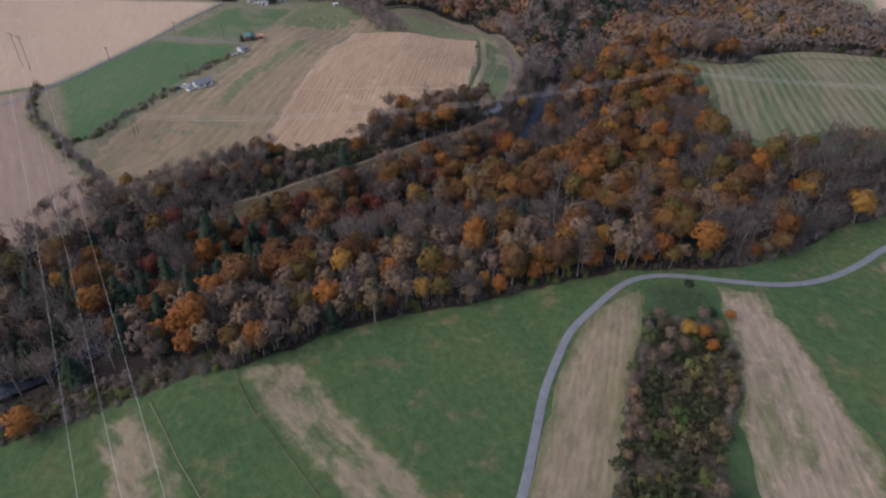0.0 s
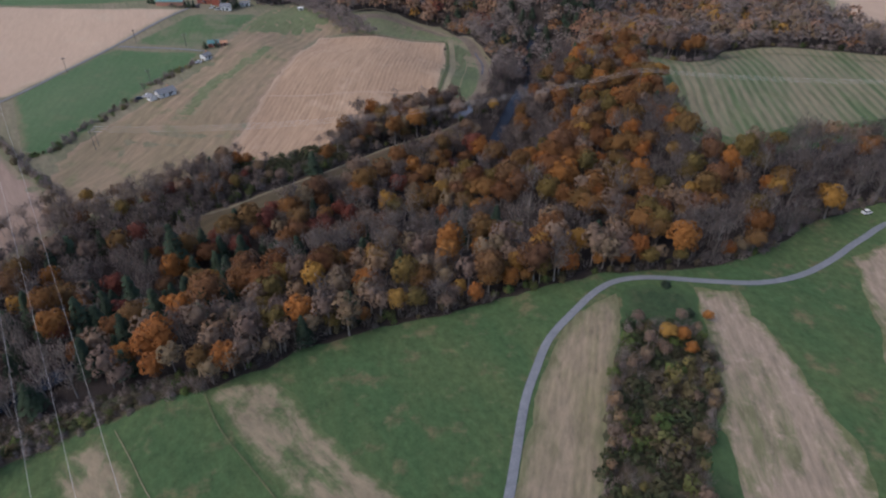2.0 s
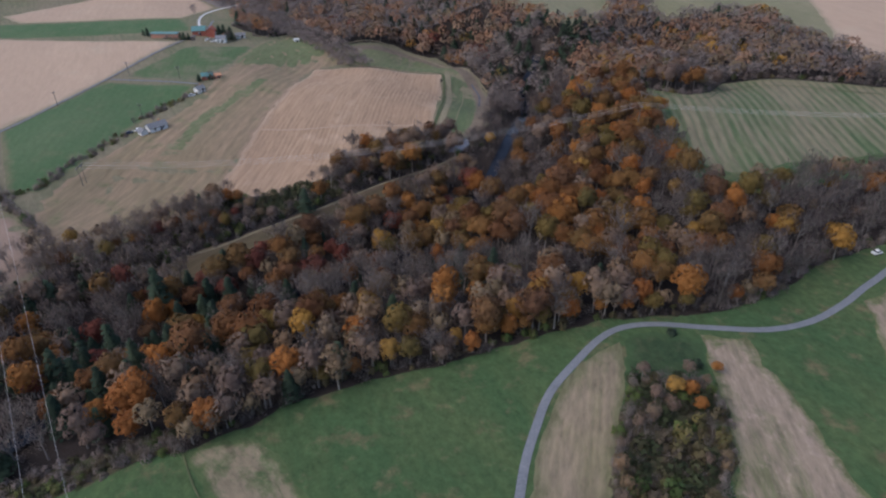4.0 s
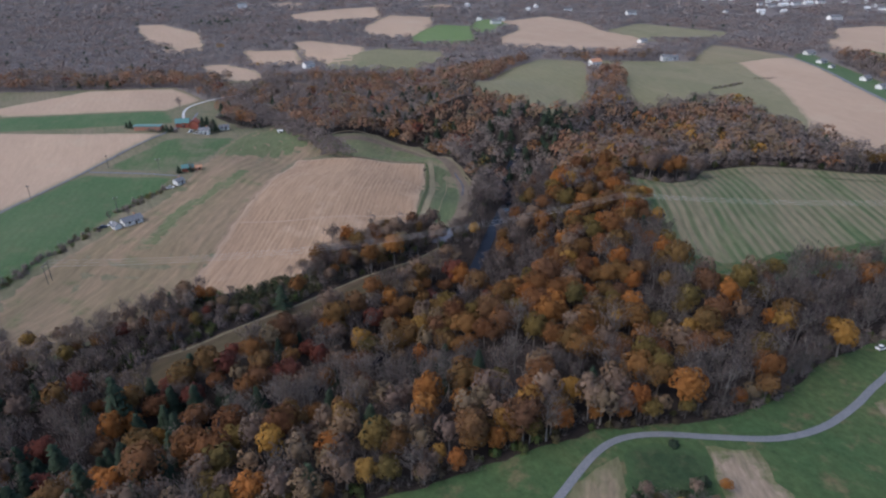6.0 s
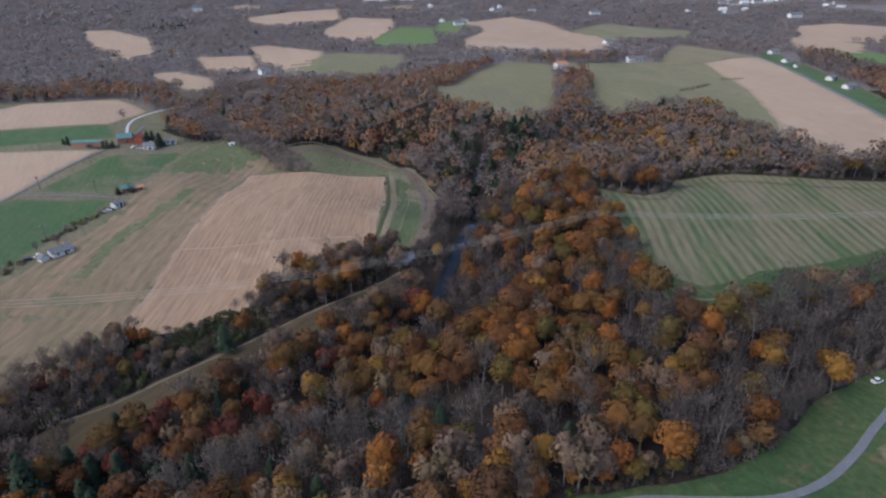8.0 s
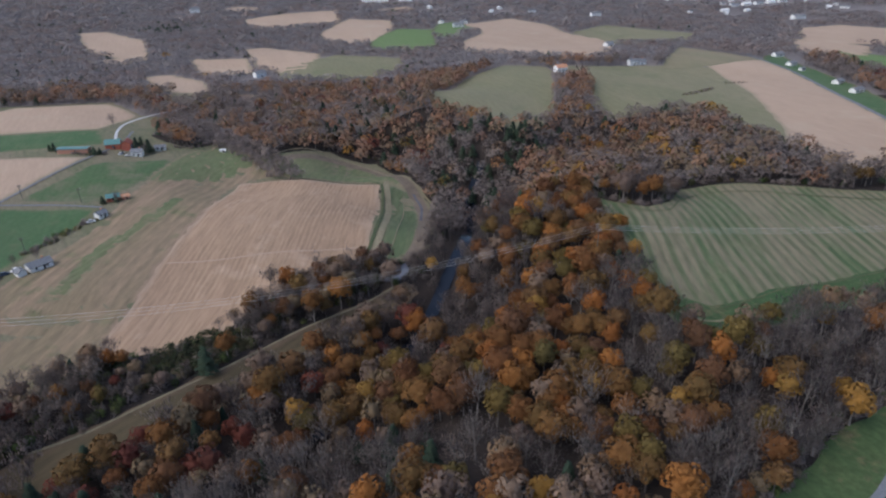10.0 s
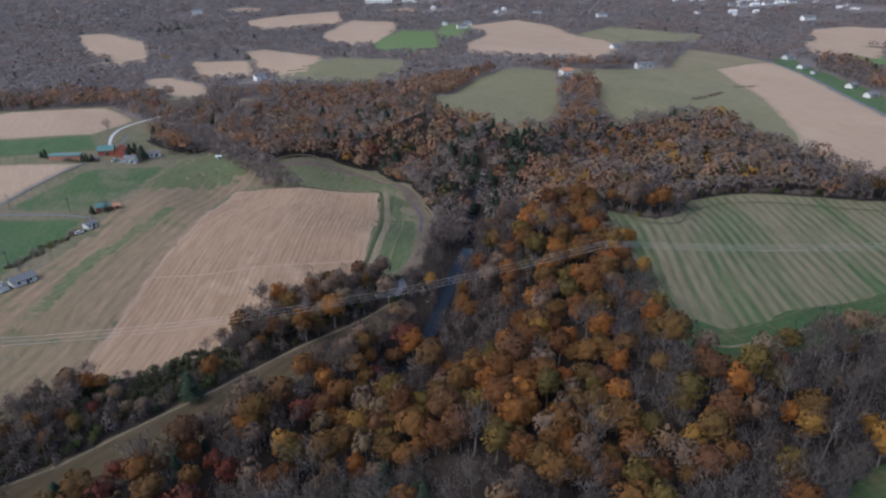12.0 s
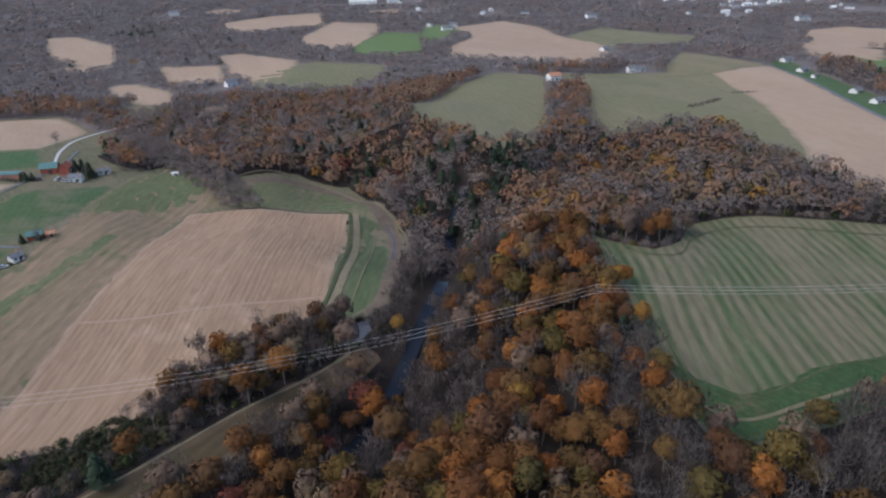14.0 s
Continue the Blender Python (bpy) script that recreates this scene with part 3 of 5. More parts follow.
patch("grass_strip", [(330, 282), (270, 270), (215, 257), (172, 245), (153, 242), (135, 236), (119, 231), (111, 240), (106, 252), (103, 240), (103, 218), (112, 211), (131, 216), (156, 224), (200, 233), (300, 236), (330, 240)], MEADOW, "green grass headland along the striped field", 2, 7.0, 0.8, "grass")
patch("hill_meadow", [(41, 582), (82, 665), (126, 715), (165, 680), (160, 640), (140, 545), (116, 493), (88, 453), (76, 484), (56, 520), (39, 530)], HILL, "grey-green meadow on a hilltop", 1, 10.0, 1.5)
patch("hill_meadow", [(165, 690), (280, 672), (324, 648), (314, 573), (279, 452), (255, 415), (240, 436), (247, 497), (222, 511), (176, 514), (170, 540), (190, 640)], HILL, "grey-green sloping meadow by a white house", 1, 10.0, 1.5)
patch("stubble_field", [(318, 662), (397, 702), (391, 631), (370, 533), (353, 448), (336, 385), (266, 365), (255, 414), (276, 452), (304, 545), (313, 585), (317, 640)], TAN_FAR, "long tan stubble field on the hill", 2, 10.0, 1.0)
patch("hill_meadow", [(287, 689), (354, 806), (383, 753), (400, 700), (321, 656), (269, 648)], DRY_HILL, "olive-tan hilltop grass above the stubble", 3, 12.0, 1.5)
patch("lawn", [(399, 704), (420, 735), (440, 738), (424, 673), (414, 610), (408, 571), (392, 500), (375, 455), (353, 448), (369, 533), (389, 631)], PASTURE, "green lawns round the houses by the road", 1.6, 10.0, 1.0, "lawn")
ribbon("road", [(412, 770), (399, 715), (391, 631), (370, 533), (354, 448), (338, 380)], 3.6, ASPHALT, "grey hill road past the houses", 5)
# far farm's pasture and yard use bright grass: distance haze put into their colour
FAR_FIELDS = [
    ("stubble_field", TAN_FAR, "wide tan stubble field in the distance", [(104, 918), (145, 1011), (129, 1129), (222, 1203), (264, 1095), (264, 994), (308, 908), (267, 790), (227, 741), (156, 791), (97, 840)]),
    ("hill_meadow", HILL, "olive hill meadow in the distance", [(272, 992), (348, 1080), (436, 947), (395, 862), (310, 850)]),
    ("pasture", BRIGHT_GRASS, "green pasture by a distant farm", [(-20, 972), (24, 1099), (77, 1069), (68, 866), (-16, 897)]),
    ("stubble_field", TAN_FAR, "pale far stubble field between woods", [(-255, 1288), (-186, 1375), (-95, 1421), (-73, 1212), (-189, 1129), (-231, 1186)]),
    ("stubble_field", TAN_FAR, "pale far stubble field on a slope", [(-96, 1077), (-64, 1273), (15, 1224), (16, 1100), (-7, 987), (-42, 951), (-87, 1008)]),
    ("stubble_field", TAN_FAR, "tan clearing among the far woods", [(-485, 1140), (-440, 1151), (-334, 1014), (-285, 865), (-311, 856), (-383, 930)]),
    ("stubble_field", TAN_FAR, "orange-tan field among bare woods", [(-184, 931), (-156, 947), (-79, 877), (-70, 814), (-96, 753), (-150, 826)]),
    ("stubble_field", TAN_FAR, "small tan field among bare woods", [(-237, 870), (-166, 866), (-143, 790), (-210, 800)]),
    ("hill_meadow", HILL, "dull olive meadow among bare woods", [(-122, 798), (-56, 863), (22, 818), (22, 759), (-21, 720), (-112, 748)]),
    ("stubble_field", TAN_FAR, "small tan field beside the woods", [(-264, 787), (-235, 802), (-190, 756), (-170, 694), (-187, 679), (-243, 736)]),
    ("stubble_field", TAN_FAR, "tan far field near the town", [(600, 969), (682, 993), (720, 919), (600, 780), (515, 816)]),
    ("stubble_field", TAN_FAR, "brownish far field strip", [(525, 861), (575, 776), (506, 688), (470, 756)]),
    ("pasture", BRIGHT_GRASS, "bright green far pasture behind a belt of trees", [(492, 771), (520, 756), (545, 690), (510, 610), (474, 600), (460, 626), (471, 686)]),
    ("stubble_field", TAN_FAR, "pale sliver of far field", [(-360, 1469), (-305, 1543), (-248, 1489), (-276, 1410)]),
    ("stubble_field", TAN_FAR, "pale sliver of field by the far farm", [(-30, 1417), (48, 1454), (67, 1361)]),
    ("stubble_field", TAN_FAR, "narrow tan field in the woods", [(-356, 857), (-321, 876), (-287, 870), (-311, 836)]),
    ("scrub_field", DRY_HILL, "brown scrubby clearing in the woods", [(-205, 640), (-212, 678), (-185, 721), (-162, 672), (-174, 638)]),
    ("scrub_field", RED_SOIL, "reddish brown clearing in the woods", [(-144, 668), (-124, 674), (-105, 640), (-128, 622)]),
    ("lawn", BRIGHT_GRASS, "green yard round a far farm", [(70, 1000), (85, 1150), (125, 1180), (140, 1080), (118, 1040), (100, 960)]),
]
for fname, fmat, flabel, fline in FAR_FIELDS:
    patch(fname, fline, fmat, flabel, 5, 14.0, 3.0)

# ---- the creek and standing water ----
WATER, wnt, wb = nodes_of("creek_water", 0.08)
wb.inputs["Base Color"].default_value = (0.014, 0.018, 0.028, 1)
wb.inputs["Specular IOR Level"].default_value = 0.28
wripple = noise_node(wnt, place_node(wnt), 1.2, 3, 0.6)
bumped(wnt, wb, wripple.outputs["Fac"], 0.12, 0.1)
# muddy shallow water with the pale sky reflection put into its base colour
PUDDLE = plain_mat("sky_tinted_muddy_water", (0.1, 0.098, 0.115), (0.16, 0.155, 0.175), 0.2, 0.2, 0.02)
water = ribbon("creek", CREEK, 5.8, WATER, "dark still creek winding below the trees", 0, "creek", 1.3, True)
BANKS = [q for q in CREEK if 238 < q[1] < 408]
OPEN.append([(x - 4.0, y) for x, y in BANKS] + [(x + 5.0, y) for x, y in reversed(BANKS)])
ribbon("puddle", [(20, 424), (24, 406), (22.5, 380)], 1.5, PUDDLE, "narrow puddle standing on the farm track", 8, "water")
patch("puddle", [(2, 299), (6, 311), (12, 316), (14, 307), (9, 298)], PUDDLE, "flooded corner of the bottomland field", 5, 4.0, 0.6, "water")

# ---- where buildings stand: kind, x, y, turn, length, width, wall height; their yards stay open ----
WHITE_HOUSES = [(-153.5, 315, 50, 9.5, 5.6, 2.5), (-149, 373, 60, 5.2, 4.2, 2.4), (-165, 477, 5, 7.0, 5.2, 3.4), (-155, 493, 15, 7.0, 4.0, 2.6), (171, 654, 20, 11.0, 8.0, 4.2), (251, 682, 10, 7.0, 6.0, 4.4), (261, 686, 15, 10.0, 6.0, 3.0), (271, 818, 30, 11.0, 7.0, 3.6)]
HILL_HOUSES = [(411, 669, 25, 10.0, 6.0, 2.6), (431, 728, 20, 12.0, 7.0, 2.8), (398, 577, 30, 10.0, 6.0, 2.6), (390, 541, 20, 11.0, 6.0, 2.6), (404, 640, 25, 5.0, 4.0, 2.2), (118, 1096, 10, 16.0, 9.0, 5.0), (96, 1156, 70, 11.0, 8.0, 4.5), (132, 1140, 0, 12.0, 8.0, 4.5), (382, 1235, 15, 18.0, 9.0, 5.0), (-136, 775, 40, 12.0, 8.0, 4.0), (-378, 1431, 20, 18.0, 10.0, 6.0), (680, 1097, 10, 22.0, 10.0, 4.5)]
TOWN = [(-20, 1580, 0, 60.0, 14.0, 7.0), (45, 1600, 10, 24.0, 12.0, 7.0)]
town_rng = random.Random(5)
for k in range(34):
    TOWN.append((town_rng.uniform(560, 900), town_rng.uniform(1180, 1500), town_rng.uniform(0, 180), town_rng.uniform(8, 15), 7.0, 3.2) if k % 3 else (town_rng.uniform(60, 420), town_rng.uniform(1250, 1750), town_rng.uniform(0, 180), town_rng.uniform(8, 15), 7.0, 3.2))
for k in range(5):
    TOWN.append((690 + k * 30, 1330 + k * 9, 12, 18.0, 9.0, 3.5))
for hx, hy, ht, hl, hw, hh in WHITE_HOUSES + HILL_HOUSES + TOWN:
    far = 1.0 + hy / 700
    OPEN.append([(hx - hl * 0.7 * far, hy + 9), (hx + hl * 0.7 * far, hy + 9), (hx + hl * 0.6 * far, hy - 16 - 0.035 * hy), (hx - hl * 0.6 * far, hy - 16 - 0.035 * hy)])
BRUSH = [(-178, 592), (-160, 577), (-122, 539), (-84, 498), (-57, 462), (-49, 432), (-57, 429), (-72, 444), (-94, 472), (-112, 494), (-124, 506), (-140, 512), (-150, 528), (-166, 560)]
OPEN.append(BRUSH)
# the cleared way below the wires along the wood's edge
CLEARED = [(-170, 48), (-114, 71), (-79, 90), (-64, 96), (-68, 102), (-92, 96), (-118, 85), (-180, 64)]
OPEN.append([(250, 405), (292, 405), (335, 650), (300, 662)])
patch("brush_floor", [(-84, 250), (-66, 266), (-46, 256), (-56, 243), (-78, 229)], WEEDS, "dark weedy floor below the brambles", 1, 5.0, 1.0, "ground", False)
patch("brush_floor", CLEARED, WEEDS, "reddish-brown brush floor below the wires", 1, 5.0, 1.2, "ground")


# ---- trees ----
rng = np.random.default_rng(7)


def unit(d):
    return d / (np.linalg.norm(d, axis=-1, keepdims=True) + 1e-9)


def tube(p, q, r0, r1, sides=5):
    """A tapered limb from p to q: vertices, triangles and normals."""
    p, q = np.array(p, float), np.array(q, float)
    d = (q - p) / (np.linalg.norm(q - p) + 1e-9)
    u = np.cross(d, (0.3, 0.9, 0.2))
    u /= np.linalg.norm(u)
    w = np.cross(d, u)
    a = np.arange(sides) * 2 * math.pi / sides
    ring = np.cos(a)[:, None] * u + np.sin(a)[:, None] * w
    v = np.concatenate([p + ring * r0, q + ring * r1])
    i = np.arange(sides)
    j = (i + 1) % sides
    return v, np.concatenate([np.stack([i, j, j + sides], 1), np.stack([i, j + sides, i + sides], 1)]), np.concatenate([ring, ring])


def join(pieces):
    v, f, m, n = [], [], [], 0
    for pv, pf, pn in pieces:
        v.append(pv)
        f.append(pf + n)
        m.append(pn)
        n += len(pv)
    return np.concatenate(v), np.concatenate(f), np.concatenate(m)


def tufts(centres, outward, size, rnd, flat=1.0, long=1.0, stray=0.35, lit=None):
    """Small leaf clumps: bent quads that face roughly outward."""
    n = len(centres)
    d = unit(unit(outward) + rnd.normal(0, stray, (n, 3)))
    u = unit(np.cross(d, rnd.normal(0, 1, (n, 3))))
    w = np.cross(d, u)
    s = size * rnd.uniform(0.6, 1.35, (n, 1))
    k = rnd.uniform(0.55, 1.1, (4, n, 1))
    v = np.stack([centres + u * s * k[0] * long, centres + w * s * k[1] * flat - d * s * 0.2, centres - u * s * k[2] * long, centres - w * s * k[3] * flat - d * s * 0.2], 1).reshape(-1, 3)
    i = np.arange(n)[:, None] * 4
    m = unit(unit(outward if lit is None else lit) + d * 0.25)
    return v, np.concatenate([i + (0, 1, 2), i + (0, 2, 3)]), np.repeat(m, 4, axis=0)


def dome(centre, radii, rnd, sides=6):
    """The uneven inner mass of a crown."""
    v = []
    for level, wide in ((-0.55, 0.75), (0.0, 1.0), (0.6, 0.72)):
        for k in range(sides):
            a = (k + level) * 2 * math.pi / sides
            q = wide * rnd.uniform(0.78, 1.1)
            v.append((math.cos(a) * q, math.sin(a) * q, level + rnd.uniform(-0.1, 0.1)))
    v.append((rnd.normal(0, 0.1), rnd.normal(0, 0.1), 1.0))
    f = []
    for row in range(2):
        for k in range(sides):
            a, b = row * sides + k, row * sides + (k + 1) % sides
            f += [(a, b, b + sides), (a, b + sides, a + sides)]
    f += [(2 * sides + k, 2 * sides + (k + 1) % sides, 3 * sides) for k in range(sides)]
    v = np.array(v)
    return v * radii + centre, np.array(f), unit(v / radii * np.mean(radii) + (0, 0, 0.45))


def skeleton_limbs(h, r, rnd, fork=0.35, limbs=9, trunk_r=0.24):
    """Trunk and limbs of a broadleaf tree; also the limb ends."""
    lean = rnd.normal(0, 0.03, 2)
    top = np.array([lean[0] * h, lean[1] * h, h * 0.82])
    mid = np.array([lean[0] * h * 0.4, lean[1] * h * 0.4, h * fork])
    out = [tube((0, 0, -0.6), mid, trunk_r * 1.25, trunk_r * 0.8, 5), tube(mid, top, trunk_r * 0.8, 0.05, 4)]
    ends = [top]
    for k in range(limbs):
        a = k * 2.4 + rnd.uniform(-0.5, 0.5)
        t = rnd.uniform(0.0, 0.75)
        base = mid + (top - mid) * t
        reach = r * rnd.uniform(0.6, 0.95) * (1 - 0.45 * t)
        knee = base + np.array([math.cos(a) * reach * 0.5, math.sin(a) * reach * 0.5, h * rnd.uniform(0.06, 0.14)])
        end = base + np.array([math.cos(a) * reach, math.sin(a) * reach, h * rnd.uniform(0.2, 0.36) * (1 - 0.4 * t)])
        out += [tube(base, knee, trunk_r * 0.5, trunk_r * 0.32, 3), tube(knee, end, trunk_r * 0.32, 0.03, 3)]
        ends += [end, knee]
    return join(out), np.array(ends)


def leafy(seed, h, r, n, size, low=0.3, limbs=8, lobes=13, thin=0.0):
    """A leafy crown: billowing lobes set round a dome, with leaf clumps on their open sides only."""
    rnd = np.random.default_rng(seed)
    wood, ends = skeleton_limbs(h, r, rnd, max(0.3, low), limbs)
    half = h * (1 - low) / 2
    mid = np.array([0, 0, h * low + half])
    wide = np.array([r, r, half])
    pos, rad = [mid + (0, 0, half * 0.1)], [r * 0.5]
    for k in range(lobes):
        z = -0.55 + 1.5 * (k + 0.5) / lobes
        a = k * 2.4 + rnd.uniform(-0.35, 0.35)
        ring = math.sqrt(max(0.0, 1 - z * z)) if z > 0 else 1.0 + 0.25 * z
        s = r * rnd.uniform(0.3, 0.45)
        pos.append(mid + np.array([math.cos(a) * ring, math.sin(a) * ring, z]) * (wide - s) * rnd.uniform(0.86, 1.1))
        rad.append(s)
    pos, rad = np.array(pos), np.array(rad)
    which = rnd.choice(len(pos), n * 6, p=rad ** 2 / (rad ** 2).sum())
    d = unit(rnd.normal(0, 1, (n * 6, 3)))
    c = pos[which] + d * rad[which][:, None] * rnd.uniform(0.86, 1.06, (n * 6, 1))
    gap = np.linalg.norm(c[:, None] - pos[None], axis=2) / rad[None]
    gap[np.arange(len(c)), which] = 9
    keep = np.flatnonzero((gap.min(1) > 0.93) & (d[:, 2] > -0.55))[:n]
    if thin:
        keep = keep[noise_mask(c[keep], seed) > thin]
    out = unit((c[keep] - mid) / wide)
    leaf = tufts(c[keep], d[keep] + (0, 0, 0.15), size, rnd, lit=d[keep] * 0.65 + out * 0.5 + (0, 0, 0.15))
    return wood, join([dome(mid, wide * ((0.5, 0.5, 0.55) if thin else (0.66, 0.66, 0.72)), rnd), leaf])


def noise_mask(points, seed):
    """Uneven values between about -1 and 1, for crowns with gaps."""
    return np.array([noise.noise((p[0] * 0.45 + seed, p[1] * 0.45, p[2] * 0.45)) for p in points]) * 1.6


def sprays(c, h, rnd, thick=1.0):
    """Thin upright twig sprays round the places c of a crown that is h high."""
    n = len(c)
    out = unit(c - (0, 0, h * 0.42))
    up = unit(out * 0.7 + (0, 0, 0.8) + rnd.normal(0, 0.3, (n, 3)))
    side = unit(np.cross(up, rnd.normal(0, 1, (n, 3))))
    ln, wd = rnd.uniform(0.8, 1.7, (n, 1)) * (0.6 + 0.4 * thick), rnd.uniform(0.06, 0.15, (n, 1)) * thick
    v = np.stack([c - up * ln * 0.5, c + side * wd + up * ln * 0.15, c + up * ln * 0.6, c - side * wd + up * ln * 0.1], 1).reshape(-1, 3)
    i = np.arange(n)[:, None] * 4
    m = unit(out * 0.65 + (0, 0, 0.55) + rnd.normal(0, 0.15, (n, 3)))
    return v, np.concatenate([i + (0, 1, 2), i + (0, 2, 3)]), np.repeat(m, 4, axis=0)


def bare(seed, h, r, n, limbs=10, forks=3, thick=1.0):
    """A leafless crown: forked limbs and a haze of upright twigs."""
    rnd = np.random.default_rng(seed)
    wood, ends = skeleton_limbs(h, r, rnd, 0.3, limbs, 0.27)
    branches = [wood]
    tips = []
    for e in ends:
        for _ in range(forks):
            q = e + np.array([*rnd.normal(0, r * 0.3, 2), rnd.uniform(0.04, 0.18) * h])
            branches.append(tube(e, q, 0.06, 0.02, 3))
            tips += [e + (q - e) * 0.6, q]
    tips = np.array(tips)
    c = tips[rnd.integers(0, len(tips), n)] + rnd.normal(0, 0.95, (n, 3)) * (1, 1, 0.8)
    return join(branches), sprays(c, h, rnd, thick)


def hazy(seed, h, r, n, size):
    """A far leafless crown: a haze of long thin twig clumps on a dome."""
    rnd = np.random.default_rng(seed)
    d = rnd.normal(0, 1, (n, 3))
    d[:, 2] = np.abs(d[:, 2]) - 0.25
    d = unit(d)
    c = np.array([0, 0, h * 0.5]) + d * (r, r, h * 0.42) * rnd.uniform(0.6, 1.0, (n, 1))
    return tufts(c, d + (0, 0, 0.6), size, rnd, 0.55, 1.35, 0.28, lit=d * 0.5 + (0, 0, 0.85))


def clumpy(seed, h, r, n, size):
    """A far leafy crown: leaf clumps on an uneven dome."""
    rnd = np.random.default_rng(seed)
    d = rnd.normal(0, 1, (n, 3))
    d[:, 2] = np.abs(d[:, 2]) - 0.3
    d = unit(d)
    return tufts(np.array([0, 0, h * 0.5]) + d * (r, r, h * 0.45) * rnd.uniform(0.7, 1.0, (n, 1)), d + (0, 0, 0.3), size, rnd, lit=d * 0.6 + (0, 0, 0.75))


def pine(seed, h, r, n, size=0.62):
    """A conifer: straight trunk and tiers of drooping needle sprays."""
    rnd = np.random.default_rng(seed)
    wood = tube((0, 0, -0.6), (0, 0, h * 0.97), 0.2, 0.03, 5)
    t = rnd.uniform(0, 1, n) ** 0.75
    z = h * (0.98 - 0.82 * t)
    tier = np.round(t * 11) / 11
    reach = r * (0.12 + 0.88 * tier) * rnd.uniform(0.35, 1.0, n)
    a = rnd.uniform(0, 2 * math.pi, n)
    c = np.stack([np.cos(a) * reach, np.sin(a) * reach, z - reach * 0.18], 1)
    o = np.stack([np.cos(a) * 0.5, np.sin(a) * 0.5, np.full(n, 0.75)], 1)
    return wood, tufts(c, o, size, rnd, 0.6, 1.25, 0.25)


def shrub(seed, h, r, n, size=0.34):
    rnd = np.random.default_rng(seed)
    stems = join([tube((0, 0, -0.2), (math.cos(k * 1.3) * r * 0.5, math.sin(k * 1.3) * r * 0.5, h * 0.7), 0.05, 0.015, 3) for k in range(5)])
    d = rnd.normal(0, 1, (n, 3))
    d /= np.linalg.norm(d, axis=1)[:, None]
    d[:, 2] = abs(d[:, 2])
    lump = 1 + 0.3 * np.sin(d[:, 0] * 4 + seed) * np.cos(d[:, 1] * 5 + seed * 2)
    return stems, tufts(d * (r, r, h) * (lump * rnd.uniform(0.6, 1, n))[:, None], d, size, rnd)


def bare_bush(seed, h, r, n):
    """Many thin pale stems with twigs."""
    rnd = np.random.default_rng(seed)
    stems = []
    for k in range(6):
        a = rnd.uniform(0, 6.28)
        q = np.array([math.cos(a) * r * rnd.uniform(0.4, 1), math.sin(a) * r * rnd.uniform(0.4, 1), h * rnd.uniform(0.6, 1)])
        stems.append(tube((rnd.normal(0, 0.2), rnd.normal(0, 0.2), -0.2), q * (0.6, 0.6, 0.55), 0.07, 0.04, 3))
        stems.append(tube(q * (0.6, 0.6, 0.55), q, 0.04, 0.012, 3))
    tips = rnd.normal(0, 1, (n, 3))
    tips /= np.linalg.norm(tips, axis=1)[:, None]
    tips[:, 2] = abs(tips[:, 2])
    return join(stems), tufts(tips * (r, r, h) * rnd.uniform(0.45, 1, (n, 1)), tips, 0.5, rnd, 0.14, 1.3, 0.9)


KINDS = {
    # kind: wood material, foliage material, shapes, label
    "rust_tree": (PALE_BARK, RUST, [leafy(10 + k, 13.0 + k % 3, 4.7 + 0.3 * (k % 3), 760, 0.4, 0.3) for k in range(6)], "broad oak with rust-brown autumn leaves in the wood"),
    "orange_tree": (PALE_BARK, ORANGE, [leafy(30 + k, 12.0 + k, 4.6, 720, 0.42, 0.12) for k in range(3)], "round tree glowing with orange autumn leaves"),
    "yellow_tree": (PALE_BARK, YELLOW, [leafy(40 + k, 12.5 + k, 4.3, 540, 0.42, 0.24) for k in range(3)], "tree with golden-yellow autumn leaves"),
    "tan_tree": (PALE_BARK, TANLEAF, [leafy(50 + k, 13.0 + k % 2, 4.3, 520, 0.42, 0.3, 9, 13, -0.4) for k in range(5)], "half-bare tree with pale trunk and faded tan leaves"),
    "crimson_tree": (BARK, CRIMSON, [leafy(60 + k, 12.0 + k, 4.6, 560, 0.44, 0.12) for k in range(2)], "tree with dark red autumn leaves"),
    "olive_tree": (PALE_BARK, OLIVE, [leafy(70 + k, 13.0 + k, 4.6, 560, 0.45, 0.28) for k in range(3)], "tree with fading olive-yellow leaves"),
    "bare_tree": (PALE_BARK, TWIGS, [bare(80 + k, 13.0 + k % 3, 4.4, 340, 9, 2) for k in range(6)], "leafless tree with grey limbs and fine twigs"),
    "pine_tree": (BARK, NEEDLES, [pine(90 + k, 13.5 + k, 4.0 + 0.2 * k, 520, 0.66) for k in range(3)], "dark green conifer with drooping boughs"),
    "bare_bush": (PALE_BARK, TWIGS, [bare_bush(110 + k, 4.2 + 0.6 * k, 2.3, 80) for k in range(3)], "leafless grey bush at the wood's edge"),
    "hedge_bush": (PALE_BARK, MID_TWIGS, [shrub(130 + k, 2.6 + 0.6 * k, 1.9, 150, 0.27) for k in range(3)], "dense leafless grey-brown hedge bush"),
    "bramble": (BARK, DARK_SHRUB, [shrub(140 + k, 1.7 + 0.4 * k, 1.9, 110, 0.36) for k in range(3)], "dark green bramble thicket between the fields"),
    "round_bush": (BARK, NEEDLES, [shrub(120, 2.0, 1.5, 260, 0.3)], "dark round evergreen bush in the grass"),
    "shrub": (BARK, SHRUB, [shrub(100 + k, 2.2 + 0.5 * (k % 3), 1.7, 120) for k in range(5)], "tangled shrub with thinning green and brown leaves"),
}
